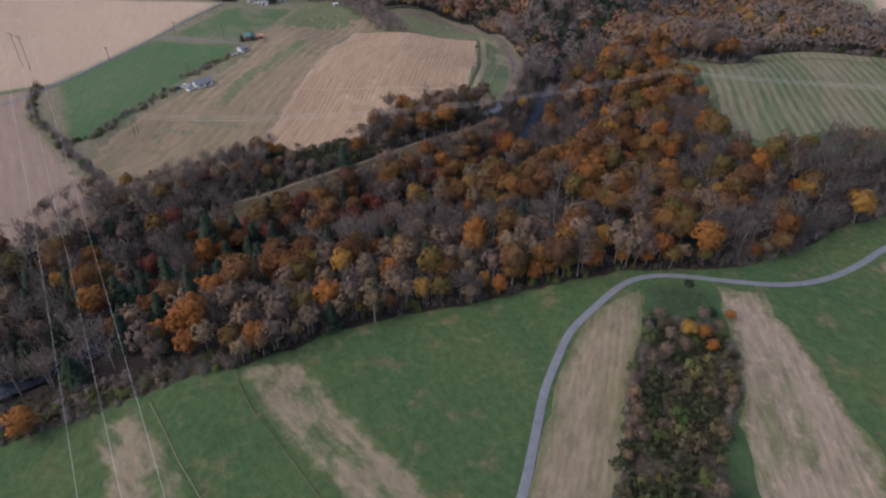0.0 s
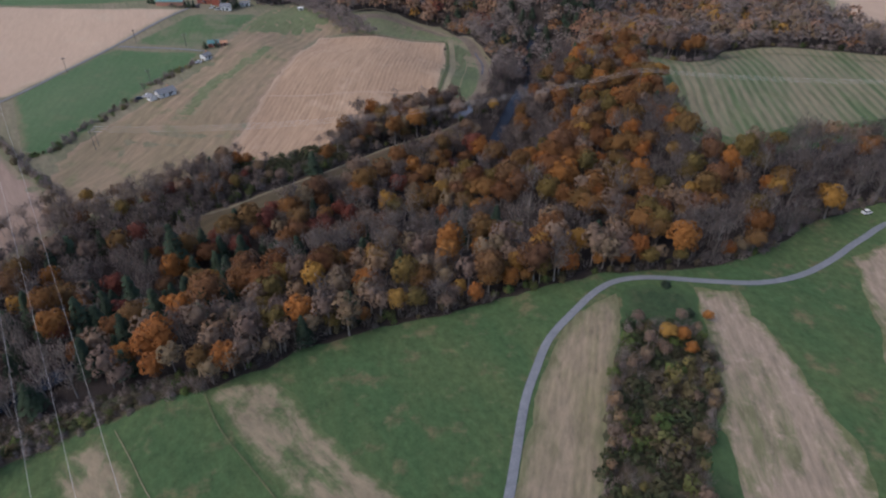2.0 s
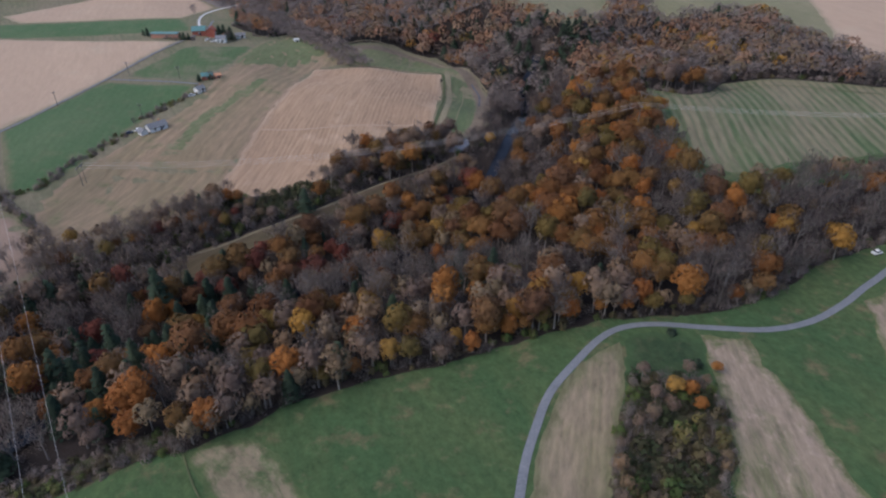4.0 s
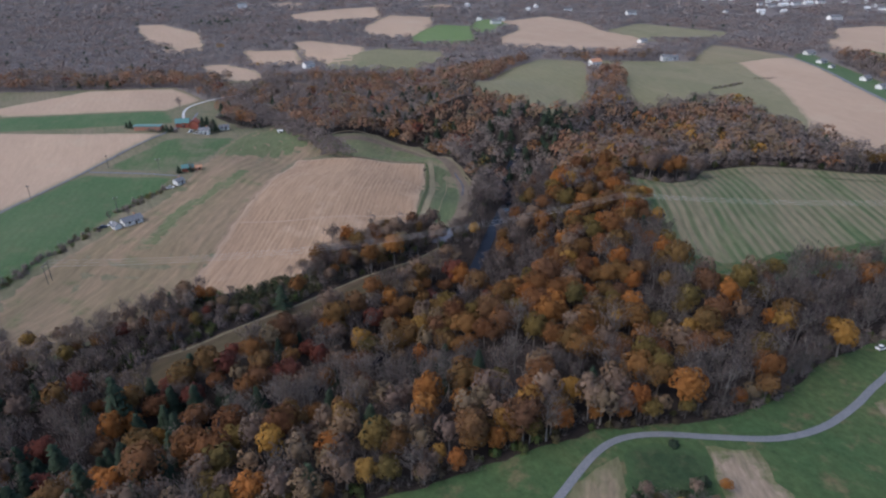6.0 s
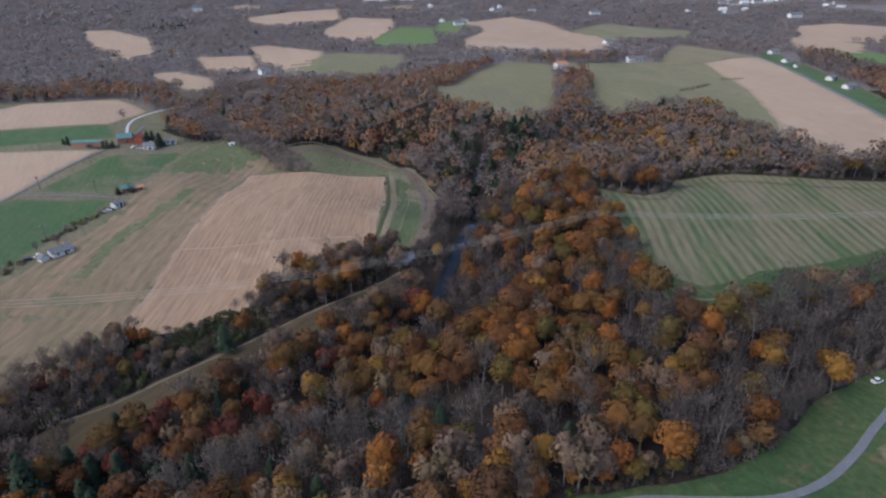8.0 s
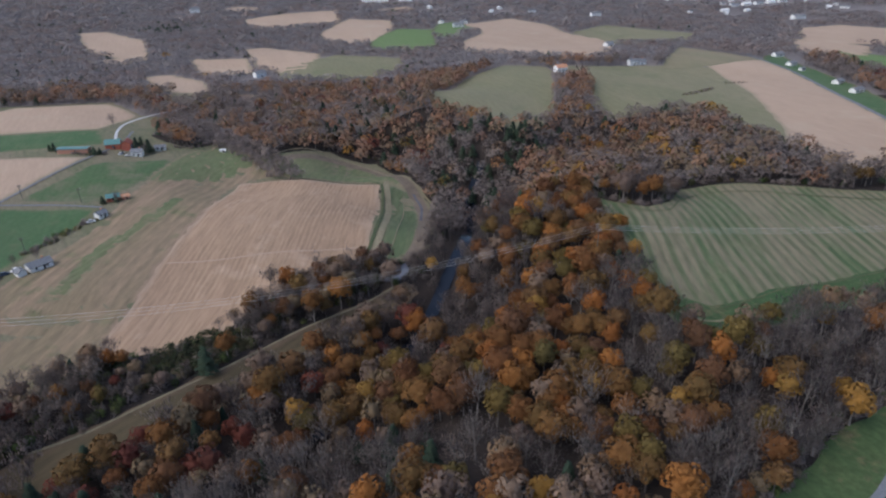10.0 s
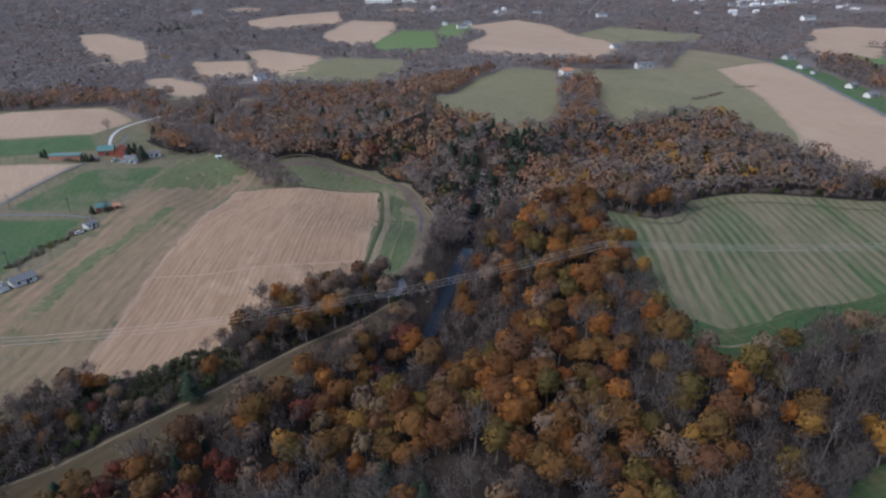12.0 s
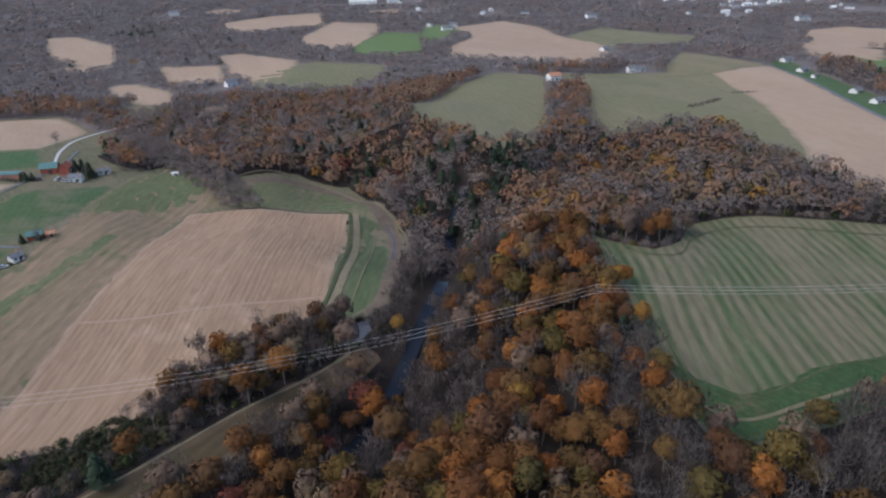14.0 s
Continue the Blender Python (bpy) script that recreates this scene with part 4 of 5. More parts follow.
SHARES = ("rust_tree", "orange_tree", "yellow_tree", "tan_tree", "crimson_tree", "olive_tree", "bare_tree", "pine_tree")
# stands: x, y, reach, and the shares of the kinds above that grow there
STANDS = [
    (60, 205, 45, (52, 22, 3, 8, 1, 14, 5, 1)), (20, 205, 35, (38, 14, 6, 14, 4, 12, 10, 2)), (-20, 150, 40, (14, 5, 4, 46, 1, 8, 20, 4)), (430, 800, 40, (70, 4, 0, 8, 2, 2, 14, 0)),
    (50, 145, 25, (25, 16, 6, 34, 0, 10, 9, 0)), (130, 185, 48, (9, 5, 4, 18, 1, 5, 70, 0)), (-90, 150, 45, (13, 3, 1, 14, 2, 2, 46, 24)),
    (-60, 110, 25, (8, 14, 4, 48, 1, 7, 18, 0)), (-110, 110, 30, (10, 4, 1, 12, 2, 2, 40, 42)), (-50, 190, 30, (18, 3, 1, 12, 14, 3, 43, 6)),
    (34, 290, 26, (24, 5, 0, 10, 3, 4, 60, 8)), (45, 320, 20, (26, 4, 0, 8, 2, 4, 44, 8)), (80, 310, 28, (60, 12, 2, 8, 2, 6, 10, 2)), (90, 290, 22, (60, 10, 2, 8, 0, 6, 14, 0)), (15, 262, 10, (60, 14, 2, 5, 5, 0, 14, 0)), (30, 255, 15, (20, 4, 2, 20, 2, 6, 240, 8)),
    (68, 400, 30, (20, 2, 1, 6, 1, 5, 30, 30)), (74, 442, 26, (30, 4, 0, 8, 0, 4, 18, 64)), (58, 458, 20, (26, 4, 0, 8, 0, 4, 26, 40)), (-10, 545, 22, (14, 3, 1, 8, 2, 2, 12, 50)), (100, 380, 25, (50, 8, 2, 8, 0, 6, 24, 2)),
    (30, 460, 25, (35, 8, 3, 14, 2, 3, 33, 2)), (0, 530, 40, (30, 5, 2, 16, 4, 4, 19, 20)), (150, 420, 45, (12, 5, 3, 22, 0, 5, 51, 2)),
    (190, 480, 35, (30, 10, 4, 14, 0, 8, 20, 14)), (60, 620, 60, (56, 4, 2, 12, 4, 2, 26, 0)), (-40, 620, 80, (36, 3, 2, 14, 3, 3, 44, 4)),
    (250, 390, 50, (6, 3, 2, 16, 0, 3, 68, 2)), (-40, 288, 35, (24, 8, 0, 34, 1, 2, 44, 4)), (-160, 190, 40, (16, 4, 2, 14, 3, 2, 54, 5)),
    (-230, 760, 200, (22, 2, 1, 12, 2, 1, 52, 8)), (0, 1000, 260, (26, 1, 0, 10, 2, 1, 66, 4)), (400, 1000, 250, (26, 1, 0, 12, 2, 1, 66, 2)),
    (85, 151, 9, (4, 0, 0, 20, 0, 0, 500, 0)), (-338, 1163, 45, (4, 0, 0, 2, 0, 0, 10, 150)), (-300, 1300, 350, (18, 1, 0, 10, 2, 1, 62, 6)), (300, 1700, 500, (26, 1, 0, 12, 2, 1, 68, 2)),
]
ST = np.array([s[:3] for s in STANDS], float)
SH = np.array([s[3] for s in STANDS], float)


# a dark hollow between the edge trees and the ridge
HOLLOW = [(-70, 150), (-30, 163), (0, 164), (20, 164), (36, 156), (50, 150), (62, 163), (45, 177), (28, 187), (5, 193), (-25, 193), (-60, 180)]


def kind_at(x, y):
    w = np.exp(-((ST[:, 0] - x) ** 2 + (ST[:, 1] - y) ** 2) / (ST[:, 2] ** 2)) + 1e-12
    p = (w[:, None] * SH).sum(0)
    # neighbours tend to be alike, and leafless and leafy stands take turns
    p = p ** 1.25
    lean = noise.noise((x * 0.011, y * 0.011, 4.0)) + 0.6 * noise.noise((x * 0.03, y * 0.03, 9.0))
    p[6] *= math.exp(2.4 * lean)
    p[0] *= math.exp(-1.6 * lean)
    return SHARES[rng.choice(len(SHARES), p=p / p.sum())]


def wooded(xy):
    ok = np.ones(len(xy), bool)
    for o in OPEN:
        ok &= ~inside(xy, o)
    return ok


def scatter(x0, x1, y0, y1, gap):
    """Jittered places, a gap apart, where woods grow, within the valley's width."""
    g = np.array([(x, y) for y in np.arange(y0, y1, gap) for x in np.arange(x0, x1, gap)])
    g = g + rng.uniform(-0.42, 0.42, g.shape) * gap
    g = g[np.abs(g[:, 0] - 10) < 0.82 * (g[:, 1] + 40) + 40]
    return g[wooded(g)]


grown, REST = {}, []


def place_tree(kind, shape, x, y, turn, size, tall=1.0, label=""):
    """One tree as a thing with trunk and crown; past some hundreds of a kind it joins the undergrowth."""
    grown[kind] = grown.get(kind, 0) + 1
    if grown[kind] > 295 and not label:
        REST.append((kind, shape, x, y, land_at(x, y), turn, size, tall))
        return None
    wood, leaf = TREE_MESHES[kind][shape]
    root = new(kind)
    root.empty_display_size = 0.5
    root.matrix_basis = Matrix.LocRotScale((x, y, land_at(x, y)), Euler((0, 0, turn)), (size, size, size * tall))
    for pname, me in (("trunk", wood), ("crown", leaf)):
        o = new(pname, me)
        o.parent = root
    tagged(root, label or KINDS[kind][3], "shrub" if kind.endswith(("shrub", "bush", "bramble")) else "tree", group="shrubs" if kind.endswith(("shrub", "bush", "bramble")) else "trees of the wood")
    return root


TREE_MESHES = {}
for kname, (wm, lm, shapes, _) in KINDS.items():
    TREE_MESHES[kname] = [(mesh_from("trunk", *wood[:2], [wm], normals=wood[2]), mesh_from("crown", *leaf[:2], [lm], normals=leaf[2])) for wood, leaf in shapes]


MIDDLE = {k: [] for k in SHARES}
FAR = {k: [] for k in SHARES}
FARTHEST = {k: [] for k in SHARES}


class Stuff:
    """Many trees gathered into one object."""

    def __init__(self):
        self.v, self.f, self.m, self.n, self.mats, self.nrm, self.hue = [], [], [], 0, [], [], []

    def add(self, piece, mat, m3, at, hue):
        v, f, m = piece
        if mat not in self.mats:
            self.mats.append(mat)
        self.v.append(v @ m3.T + at)
        self.f.append(f + self.n)
        self.m.append(np.full(len(f), self.mats.index(mat)))
        self.nrm.append(unit(m @ m3.T))
        self.hue.append(np.full(len(v), hue))
        self.n += len(v)

    def tree(self, kind, shape, x, y, z, turn, size, tall=1.0, shapes=None):
        wm, lm, full, _ = KINDS[kind]
        # distant bare and rust crowns take the paler colours that carry the haze
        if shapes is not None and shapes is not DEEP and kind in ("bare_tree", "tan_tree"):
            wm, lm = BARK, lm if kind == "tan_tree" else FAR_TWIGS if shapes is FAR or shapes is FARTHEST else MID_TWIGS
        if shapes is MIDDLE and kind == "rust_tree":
            lm = HAZED_RUST
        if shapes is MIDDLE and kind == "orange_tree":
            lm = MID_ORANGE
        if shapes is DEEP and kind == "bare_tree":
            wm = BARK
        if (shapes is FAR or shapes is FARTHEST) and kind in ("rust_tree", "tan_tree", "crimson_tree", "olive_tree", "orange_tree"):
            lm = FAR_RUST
        wood, leaf = (shapes or {}).get(kind, full)[shape % len((shapes or {}).get(kind, full))]
        c, s = math.cos(turn) * size, math.sin(turn) * size
        m3 = np.array([[c, -s, 0], [s, c, 0], [0, 0, size * tall]])
        hue = (x * 0.137 + y * 0.291) % 1.0
        self.add(wood, wm, m3, (x, y, z), hue)
        self.add(leaf, lm, m3, (x, y, z), hue)

    def build(self, name, label, category="woods", shade=False):
        me = mesh_from(name, np.concatenate(self.v), np.concatenate(self.f), self.mats, np.concatenate(self.m), shade, np.concatenate(self.nrm), np.concatenate(self.hue))
        return tagged(new(name, me), label, category, kind="stuff")


# trees that stand out, each by its place: kind, x, y, size, height
MARKED = [
    ("orange_tree", 72, 147, 1.15, 1.0), ("orange_tree", 58, 146, 0.85, 1.0), ("orange_tree", 53, 143, 0.6, 0.95), ("yellow_tree", 131, 172, 1.15, 0.95), ("yellow_tree", -42, 137, 0.95, 1.05),
    ("orange_tree", -59, 102, 0.95, 0.9), ("yellow_tree", -16, 125, 0.8, 1.0), ("crimson_tree", 12, 268, 1.25, 1.0), ("orange_tree", 15, 264, 1.15, 0.95), ("orange_tree", -78, 101, 0.8, 0.9),
    ("tan_tree", 11, 224, 1.05, 1.0), ("orange_tree", 73, 201, 0.95, 1.0), ("yellow_tree", -3, 214, 1.0, 1.0), ("yellow_tree", -146, 205, 0.75, 0.9), ("pine_tree", -98, 168, 1.45, 1.0), ("pine_tree", -88, 128, 1.15, 1.0), ("pine_tree", -102, 141, 1.25, 1.0), ("pine_tree", -76, 152, 1.0, 1.0),
    ("pine_tree", -94, 119, 0.9, 0.9), ("orange_tree", -108, 74, 0.9, 0.8), ("yellow_tree", -134, 135, 0.9, 0.9), ("orange_tree", -135, 153, 0.9, 0.9), ("crimson_tree", -52, 187, 1.1, 0.9),
    ("orange_tree", 66, 232, 0.8, 1.0), ("yellow_tree", 152, 462, 0.9, 1.0), ("bare_tree", 30, 190, 1.2, 1.05), ("bare_tree", 62, 186, 1.25, 1.1), ("yellow_tree", 24, 303, 0.75, 1.0), ("yellow_tree", 147, 434, 0.95, 0.95), ("yellow_tree", 104, 267, 0.8, 1.0), ("orange_tree", 107, 293, 0.75, 1.0),
    ("yellow_tree", 116, 179, 1.0, 0.9), ("orange_tree", 60, 211, 0.8, 1.0), ("yellow_tree", 11, 221, 1.0, 1.0), ("pine_tree", -84, 141, 1.3, 0.95), ("olive_tree", -49, 115, 0.95, 0.9), ("crimson_tree", -22, 225, 1.0, 0.9),
    ("yellow_tree", 2, 131, 0.6, 1.0), ("yellow_tree", 20, 139, 0.8, 1.0), ("orange_tree", 88, 149, 0.55, 0.9),
]
taken = []
for kind, x, y, size, tall in MARKED:
    place_tree(kind, int(rng.integers(len(KINDS[kind][2]))), x, y, rng.uniform(0, 6.28), size, tall)
    taken.append((x, y))
taken = np.array(taken, float)

BELT = [(-170, 150), (-149, 200), (-104, 246), (-61, 266), (-27, 305), (20, 322), (24, 300), (5, 296), (-25, 272), (-60, 240), (-100, 200), (-125, 180)]


def low_growth(x, y):
    """Young trees in the hedge belt between the fields, and low ones on the creek's banks."""
    if 240 < y < 325 and from_line(np.array([(x, y)]), CREEK_LINE)[0] < 11:
        return 0.7
    return (0.55 if -95 < x < -58 else 0.85) if inside([(x, y)], BELT)[0] else 1.0


# the near wood: the trees of the edge and the ridge stand singly, the deeper ones form the wood
near = scatter(-280, 330, 60, 345, 6.3)
near = near[np.min(np.hypot(near[:, None, 0] - taken[None, :, 0], near[:, None, 1] - taken[None, :, 1]), axis=1) > 4.4]
BRAMBLE = [(-86, 250), (-66, 268), (-46, 256), (-54, 247), (-76, 232)]
near = near[~inside(near, BRAMBLE)]
edge_line = np.array(smooth(WOOD_EDGE, 6.0))
order = np.argsort(from_line(near, edge_line) + 0.12 * np.abs(near[:, 0] - 20))
count = {}
deep = Stuff()
DEEP = {}
for k in SHARES:
    if k == "bare_tree":
        DEEP[k] = [bare(150 + q, 13.0 + q % 3, 4.5, 250, 6, 1, 1.5) for q in range(5)]
    elif k == "pine_tree":
        DEEP[k] = [pine(160 + q, 13.5 + q, 4.2, 260, 0.85) for q in range(3)]
    else:
        DEEP[k] = [leafy(170 + q, 13.0 + q % 3, 4.8, 400, 0.52, 0.28, 3) for q in range(5)]
zn = land(near)
for i in order:
    x, y = near[i]
    kind = kind_at(x, y)
    if inside([(x, y)], HOLLOW)[0]:
        if rng.uniform() < 0.3:
            continue
        kind = rng.choice(["bare_tree", "pine_tree", "rust_tree", "tan_tree"], p=[0.68, 0.12, 0.1, 0.1])
    shape, turn = int(rng.integers(len(KINDS[kind][2]))), rng.uniform(0, 6.28)
    size, tall = rng.uniform(0.68, 1.12) * low_growth(x, y), rng.uniform(0.82, 1.15) * (0.86 if kind == "pine_tree" else 1.0)
    count[kind] = count.get(kind, 0) + 1
    if count[kind] <= 280 and sum(count.values()) <= 760:
        place_tree(kind, shape, x, y, turn, size, tall)
    else:
        deep.tree(kind, shape, x, y, zn[i], turn, size, tall, DEEP)
deep.build("woodland", "mixed autumn wood of bare and rust-coloured trees along the creek")

# trees that lean out over the meadow along the wood's edge, low-branched
for x, y in smooth(WOOD_EDGE[5:15], 4.6):
    kind = ("tan_tree", "bare_tree", "orange_tree", "olive_tree", "rust_tree")[int(rng.choice(5, p=(0.36, 0.26, 0.14, 0.1, 0.14) if x < 75 else (0.16, 0.7, 0.05, 0.03, 0.06)))]
    place_tree(kind, int(rng.integers(len(KINDS[kind][2]))), x + rng.uniform(-1.5, 1.5), y + rng.uniform(1.5, 5.0), rng.uniform(0, 6.28), rng.uniform(0.5, 0.85), rng.uniform(0.75, 1.0))

# young trees packed along the hedge belt
for row in ([(-60, 263), (-45, 284), (-30, 299), (-12, 309), (3, 313)], [(-52, 258), (-34, 277), (-16, 293), (-1, 304)], [(-160, 196), (-140, 210), (-120, 228), (-104, 238)], [(-150, 182), (-132, 200), (-112, 216), (-94, 226)], [(-168, 178), (-152, 190), (-134, 206), (-116, 222), (-96, 240)]):
    for x, y in smooth(row, 3.6):
        kind = ("tan_tree", "bare_tree", "rust_tree", "orange_tree")[int(rng.choice(4, p=(0.24, 0.6, 0.12, 0.04)))]
        place_tree(kind, int(rng.integers(len(KINDS[kind][2]))), x + rng.uniform(-2.5, 2.5), y + rng.uniform(-2.5, 2.5), rng.uniform(0, 6.28), rng.uniform(0.5, 0.78), rng.uniform(0.9, 1.1))

# the middle and far woods, with plainer trees and haze-paled crown colours
for k in SHARES:
    for s in range(3):
        stem = tube((0, 0, -1), (0, 0, 10), 0.2, 0.08, 3)
        if k == "bare_tree":
            MIDDLE[k].append((stem, join([hazy(210 + s, 12.0, 4.6, 70, 0.8), sprays(hazy(215 + s, 12.5, 4.6, 40, 0.1)[0][::4], 12.5, np.random.default_rng(s), 1.6)])))
            FAR[k].append((stem, hazy(220 + s, 12, 6.2, 42, 1.2)))
        elif k == "pine_tree":
            MIDDLE[k].append((stem, pine(230 + s, 14, 3.9, 130, 1.05)[1]))
            FAR[k].append((stem, pine(240 + s, 14, 4.6, 40, 1.7)[1]))
        else:
            MIDDLE[k].append((stem, clumpy(250 + s, 13, 4.9, 72, 0.95)))
            FAR[k].append((stem, clumpy(260 + s, 12, 5.8, 34, 1.25)))
        FARTHEST[k].append((stem, hazy(270 + s, 12, 7.0, 20, 2.0)))
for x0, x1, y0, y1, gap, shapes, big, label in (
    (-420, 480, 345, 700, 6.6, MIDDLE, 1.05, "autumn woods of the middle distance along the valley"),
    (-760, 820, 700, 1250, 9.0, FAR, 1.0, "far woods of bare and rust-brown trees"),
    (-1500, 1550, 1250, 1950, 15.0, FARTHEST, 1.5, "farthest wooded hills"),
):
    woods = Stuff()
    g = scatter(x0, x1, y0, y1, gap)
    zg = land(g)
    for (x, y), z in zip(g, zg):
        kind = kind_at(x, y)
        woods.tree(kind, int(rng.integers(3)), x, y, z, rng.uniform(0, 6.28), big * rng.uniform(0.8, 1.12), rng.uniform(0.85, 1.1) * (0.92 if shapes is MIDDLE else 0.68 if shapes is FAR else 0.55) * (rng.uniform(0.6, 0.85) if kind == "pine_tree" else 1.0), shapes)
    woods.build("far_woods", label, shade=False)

# the thicket beside the lane, and shrubs on the wood's edge
THICKET = [(47, 115), (66, 116), (68, 105), (65, 89), (56, 73), (51, 55), (40, 30), (22, 30), (29, 60), (36, 85)]
tg = np.array([(x, y) for y in np.arange(40, 118, 2.5) for x in np.arange(20, 70, 2.5)])
tg = tg + rng.uniform(-1.1, 1.1, tg.shape)
tg = tg[inside(tg, THICKET)]
for x, y in tg:
    rim = from_line(np.array([(x, y)]), np.array(THICKET + THICKET[:1], float))[0]
    u = rng.uniform()
    if u < (0.2 if rim < 5 or y > 98 else 0.04):
        place_tree(["bare_tree", "tan_tree"][int(rng.integers(2))], int(rng.integers(4)), x, y, rng.uniform(0, 6.28), rng.uniform(0.3, 0.5))
    elif u < (0.5 if rim < 5 else 0.25):
        place_tree("bare_bush", int(rng.integers(3)), x, y, rng.uniform(0, 6.28), rng.uniform(0.45, 0.85))
    elif u < 0.93:
        low = noise.noise((x * 0.12, y * 0.12, 2.0)) > 0.0
        place_tree("bramble" if low else "shrub", int(rng.integers(3)), x, y, rng.uniform(0, 6.28), rng.uniform(0.8, 1.35) if low else rng.uniform(0.75, 1.7))
for x, y in smooth([(30, 55), (36, 80), (46, 108), (50, 114), (58, 115), (65, 113), (67, 104), (64, 90), (57, 76)], 2.2):
    place_tree("hedge_bush", int(rng.integers(3)), x + rng.uniform(-1.2, 1.2), y + rng.uniform(-1.8, 0.6), rng.uniform(0, 6.28), rng.uniform(0.45, 0.85))
place_tree("yellow_tree", 0, 57, 109, 1.0, 0.62, 0.8, "small tree with thin orange-yellow leaves")
place_tree("orange_tree", 2, 62, 104, 2.6, 0.4, 0.8, "small tree with thin orange leaves")
place_tree("orange_tree", 1, 61, 109, 2.0, 0.48, 0.8, "small tree with thin orange leaves")
place_tree("orange_tree", 0, 71, 117.5, 0.7, 0.36, 0.8, "small tree with thin orange leaves")
place_tree("round_bush", 0, 64, 133, 0.4, 1.1, 0.9, "dark round bush beside the lane")
place_tree("round_bush", 0, 66.5, 119.5, 1.4, 1.1, 1.1, "dark round bush at the end of the thicket")

# bushes along the wood's edge, the hedge by the pasture, the cleared way
line = np.array(smooth(WOOD_EDGE[2:], 2.0))
for k, (x, y) in enumerate(line):
    kind = "bare_bush" if rng.uniform() < (0.75 if x > 80 else 0.4) else "shrub"
    place_tree(kind, int(rng.integers(3)), x + rng.uniform(-1, 1), y + rng.uniform(0.6, 5.0), rng.uniform(0, 6.28), rng.uniform(0.5, 1.1))
for k in range(2):
    for x, y in smooth([(-190, 240), (-183, 252), (-177, 272), (-170, 300), (-166, 306)], 2.2) + smooth([(-168, 330), (-162, 350), (-157, 362), (-152, 369)], 1.6) + smooth([(-206, 474), (-192, 471), (-184, 474)], 2.5) + smooth([(-146, 500), (-138, 498), (-133, 510)], 2.5):
        place_tree("hedge_bush" if rng.uniform() < 0.7 else "shrub", int(rng.integers(3)), x + rng.uniform(-3, 3), y + rng.uniform(-1, 1), rng.uniform(0, 6.28), rng.uniform(0.5, 0.95))
for x, y in smooth([(78, 143), (102, 152), (124, 169), (145, 177), (170, 185)], 1.3):
    place_tree("hedge_bush", int(rng.integers(3)), x + rng.uniform(-1, 1), y + rng.uniform(0.0, 5), rng.uniform(0, 6.28), rng.uniform(0.5, 1.0))
for x, y in smooth([(-240, 300), (-222, 266), (-205, 250), (-185, 232), (-170, 220), (-158, 208)], 1.9):
    place_tree("hedge_bush" if rng.uniform() < 0.6 else "shrub", int(rng.integers(3)), x + rng.uniform(-2.2, 2.2), y + rng.uniform(-1.5, 1.5), rng.uniform(0, 6.28), rng.uniform(0.8, 1.4))
cg = np.array([(x, y) for y in np.arange(48, 108, 2.3) for x in np.arange(-175, -62, 2.3)])
cg = cg + rng.uniform(-1.0, 1.0, cg.shape)
for x, y in cg[inside(cg, CLEARED)]:
    kind = ("hedge_bush", "hedge_bush", "bramble", "shrub", "bare_bush")[int(rng.integers(5))]
    place_tree(kind, int(rng.integers(3)), x, y, rng.uniform(0, 6.28), rng.uniform(0.5, 1.05), 0.7)
hg = scatter(-175, 25, 150, 325, 3.6)
hg = hg[inside(hg, BELT) & ~inside(hg, BRAMBLE)]
for x, y in hg:
    place_tree(("bramble", "shrub", "hedge_bush", "bare_bush")[int(rng.integers(4))], int(rng.integers(3)), x, y, rng.uniform(0, 6.28), rng.uniform(0.8, 1.4))
ug = scatter(-200, 230, 75, 260, 9.5)
for x, y in ug:
    REST.append(("bare_bush", int(rng.integers(3)), x, y, land_at(x, y), rng.uniform(0, 6.28), rng.uniform(0.6, 1.1), 1.0))
kg = np.array([(x, y) for y in np.arange(228, 270, 2.6) for x in np.arange(-88, -44, 2.6)])
kg = kg + rng.uniform(-1.0, 1.0, kg.shape)
for x, y in kg[inside(kg, [(-86, 250), (-66, 266), (-47, 256), (-57, 243), (-79, 229)])]:
    place_tree("bramble", int(rng.integers(3)), x, y, rng.uniform(0, 6.28), rng.uniform(0.7, 1.15))
# taller trees along the creek side of the bottomland field, and grey brush above the hay field
for x, y in smooth([(14, 281), (4, 272), (-8, 259), (-23, 243), (-40, 226), (-48, 216), (-60, 203), (-75, 190), (-92, 180), (-112, 174)], 3.8):
    kind = ("bare_tree", "rust_tree", "tan_tree", "bare_tree", "crimson_tree", "pine_tree")[int(rng.choice(6, p=(0.42, 0.2, 0.16, 0.1, 0.06, 0.06)))]
    place_tree(kind, int(rng.integers(2)), x + rng.uniform(-2, 2), y - rng.uniform(0.5, 3.5), rng.uniform(0, 6.28), rng.uniform(0.42, 0.75))
bg = np.array([(x, y) for y in np.arange(440, 592, 4.0) for x in np.arange(-168, -50, 4.0)])
bg = bg + rng.uniform(-1.8, 1.8, bg.shape)
for x, y in bg[inside(bg, BRUSH)]:
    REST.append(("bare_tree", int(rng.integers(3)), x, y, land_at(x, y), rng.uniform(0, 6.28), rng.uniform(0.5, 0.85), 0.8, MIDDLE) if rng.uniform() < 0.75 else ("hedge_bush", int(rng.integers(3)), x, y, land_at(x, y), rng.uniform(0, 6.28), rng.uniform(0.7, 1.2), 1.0))
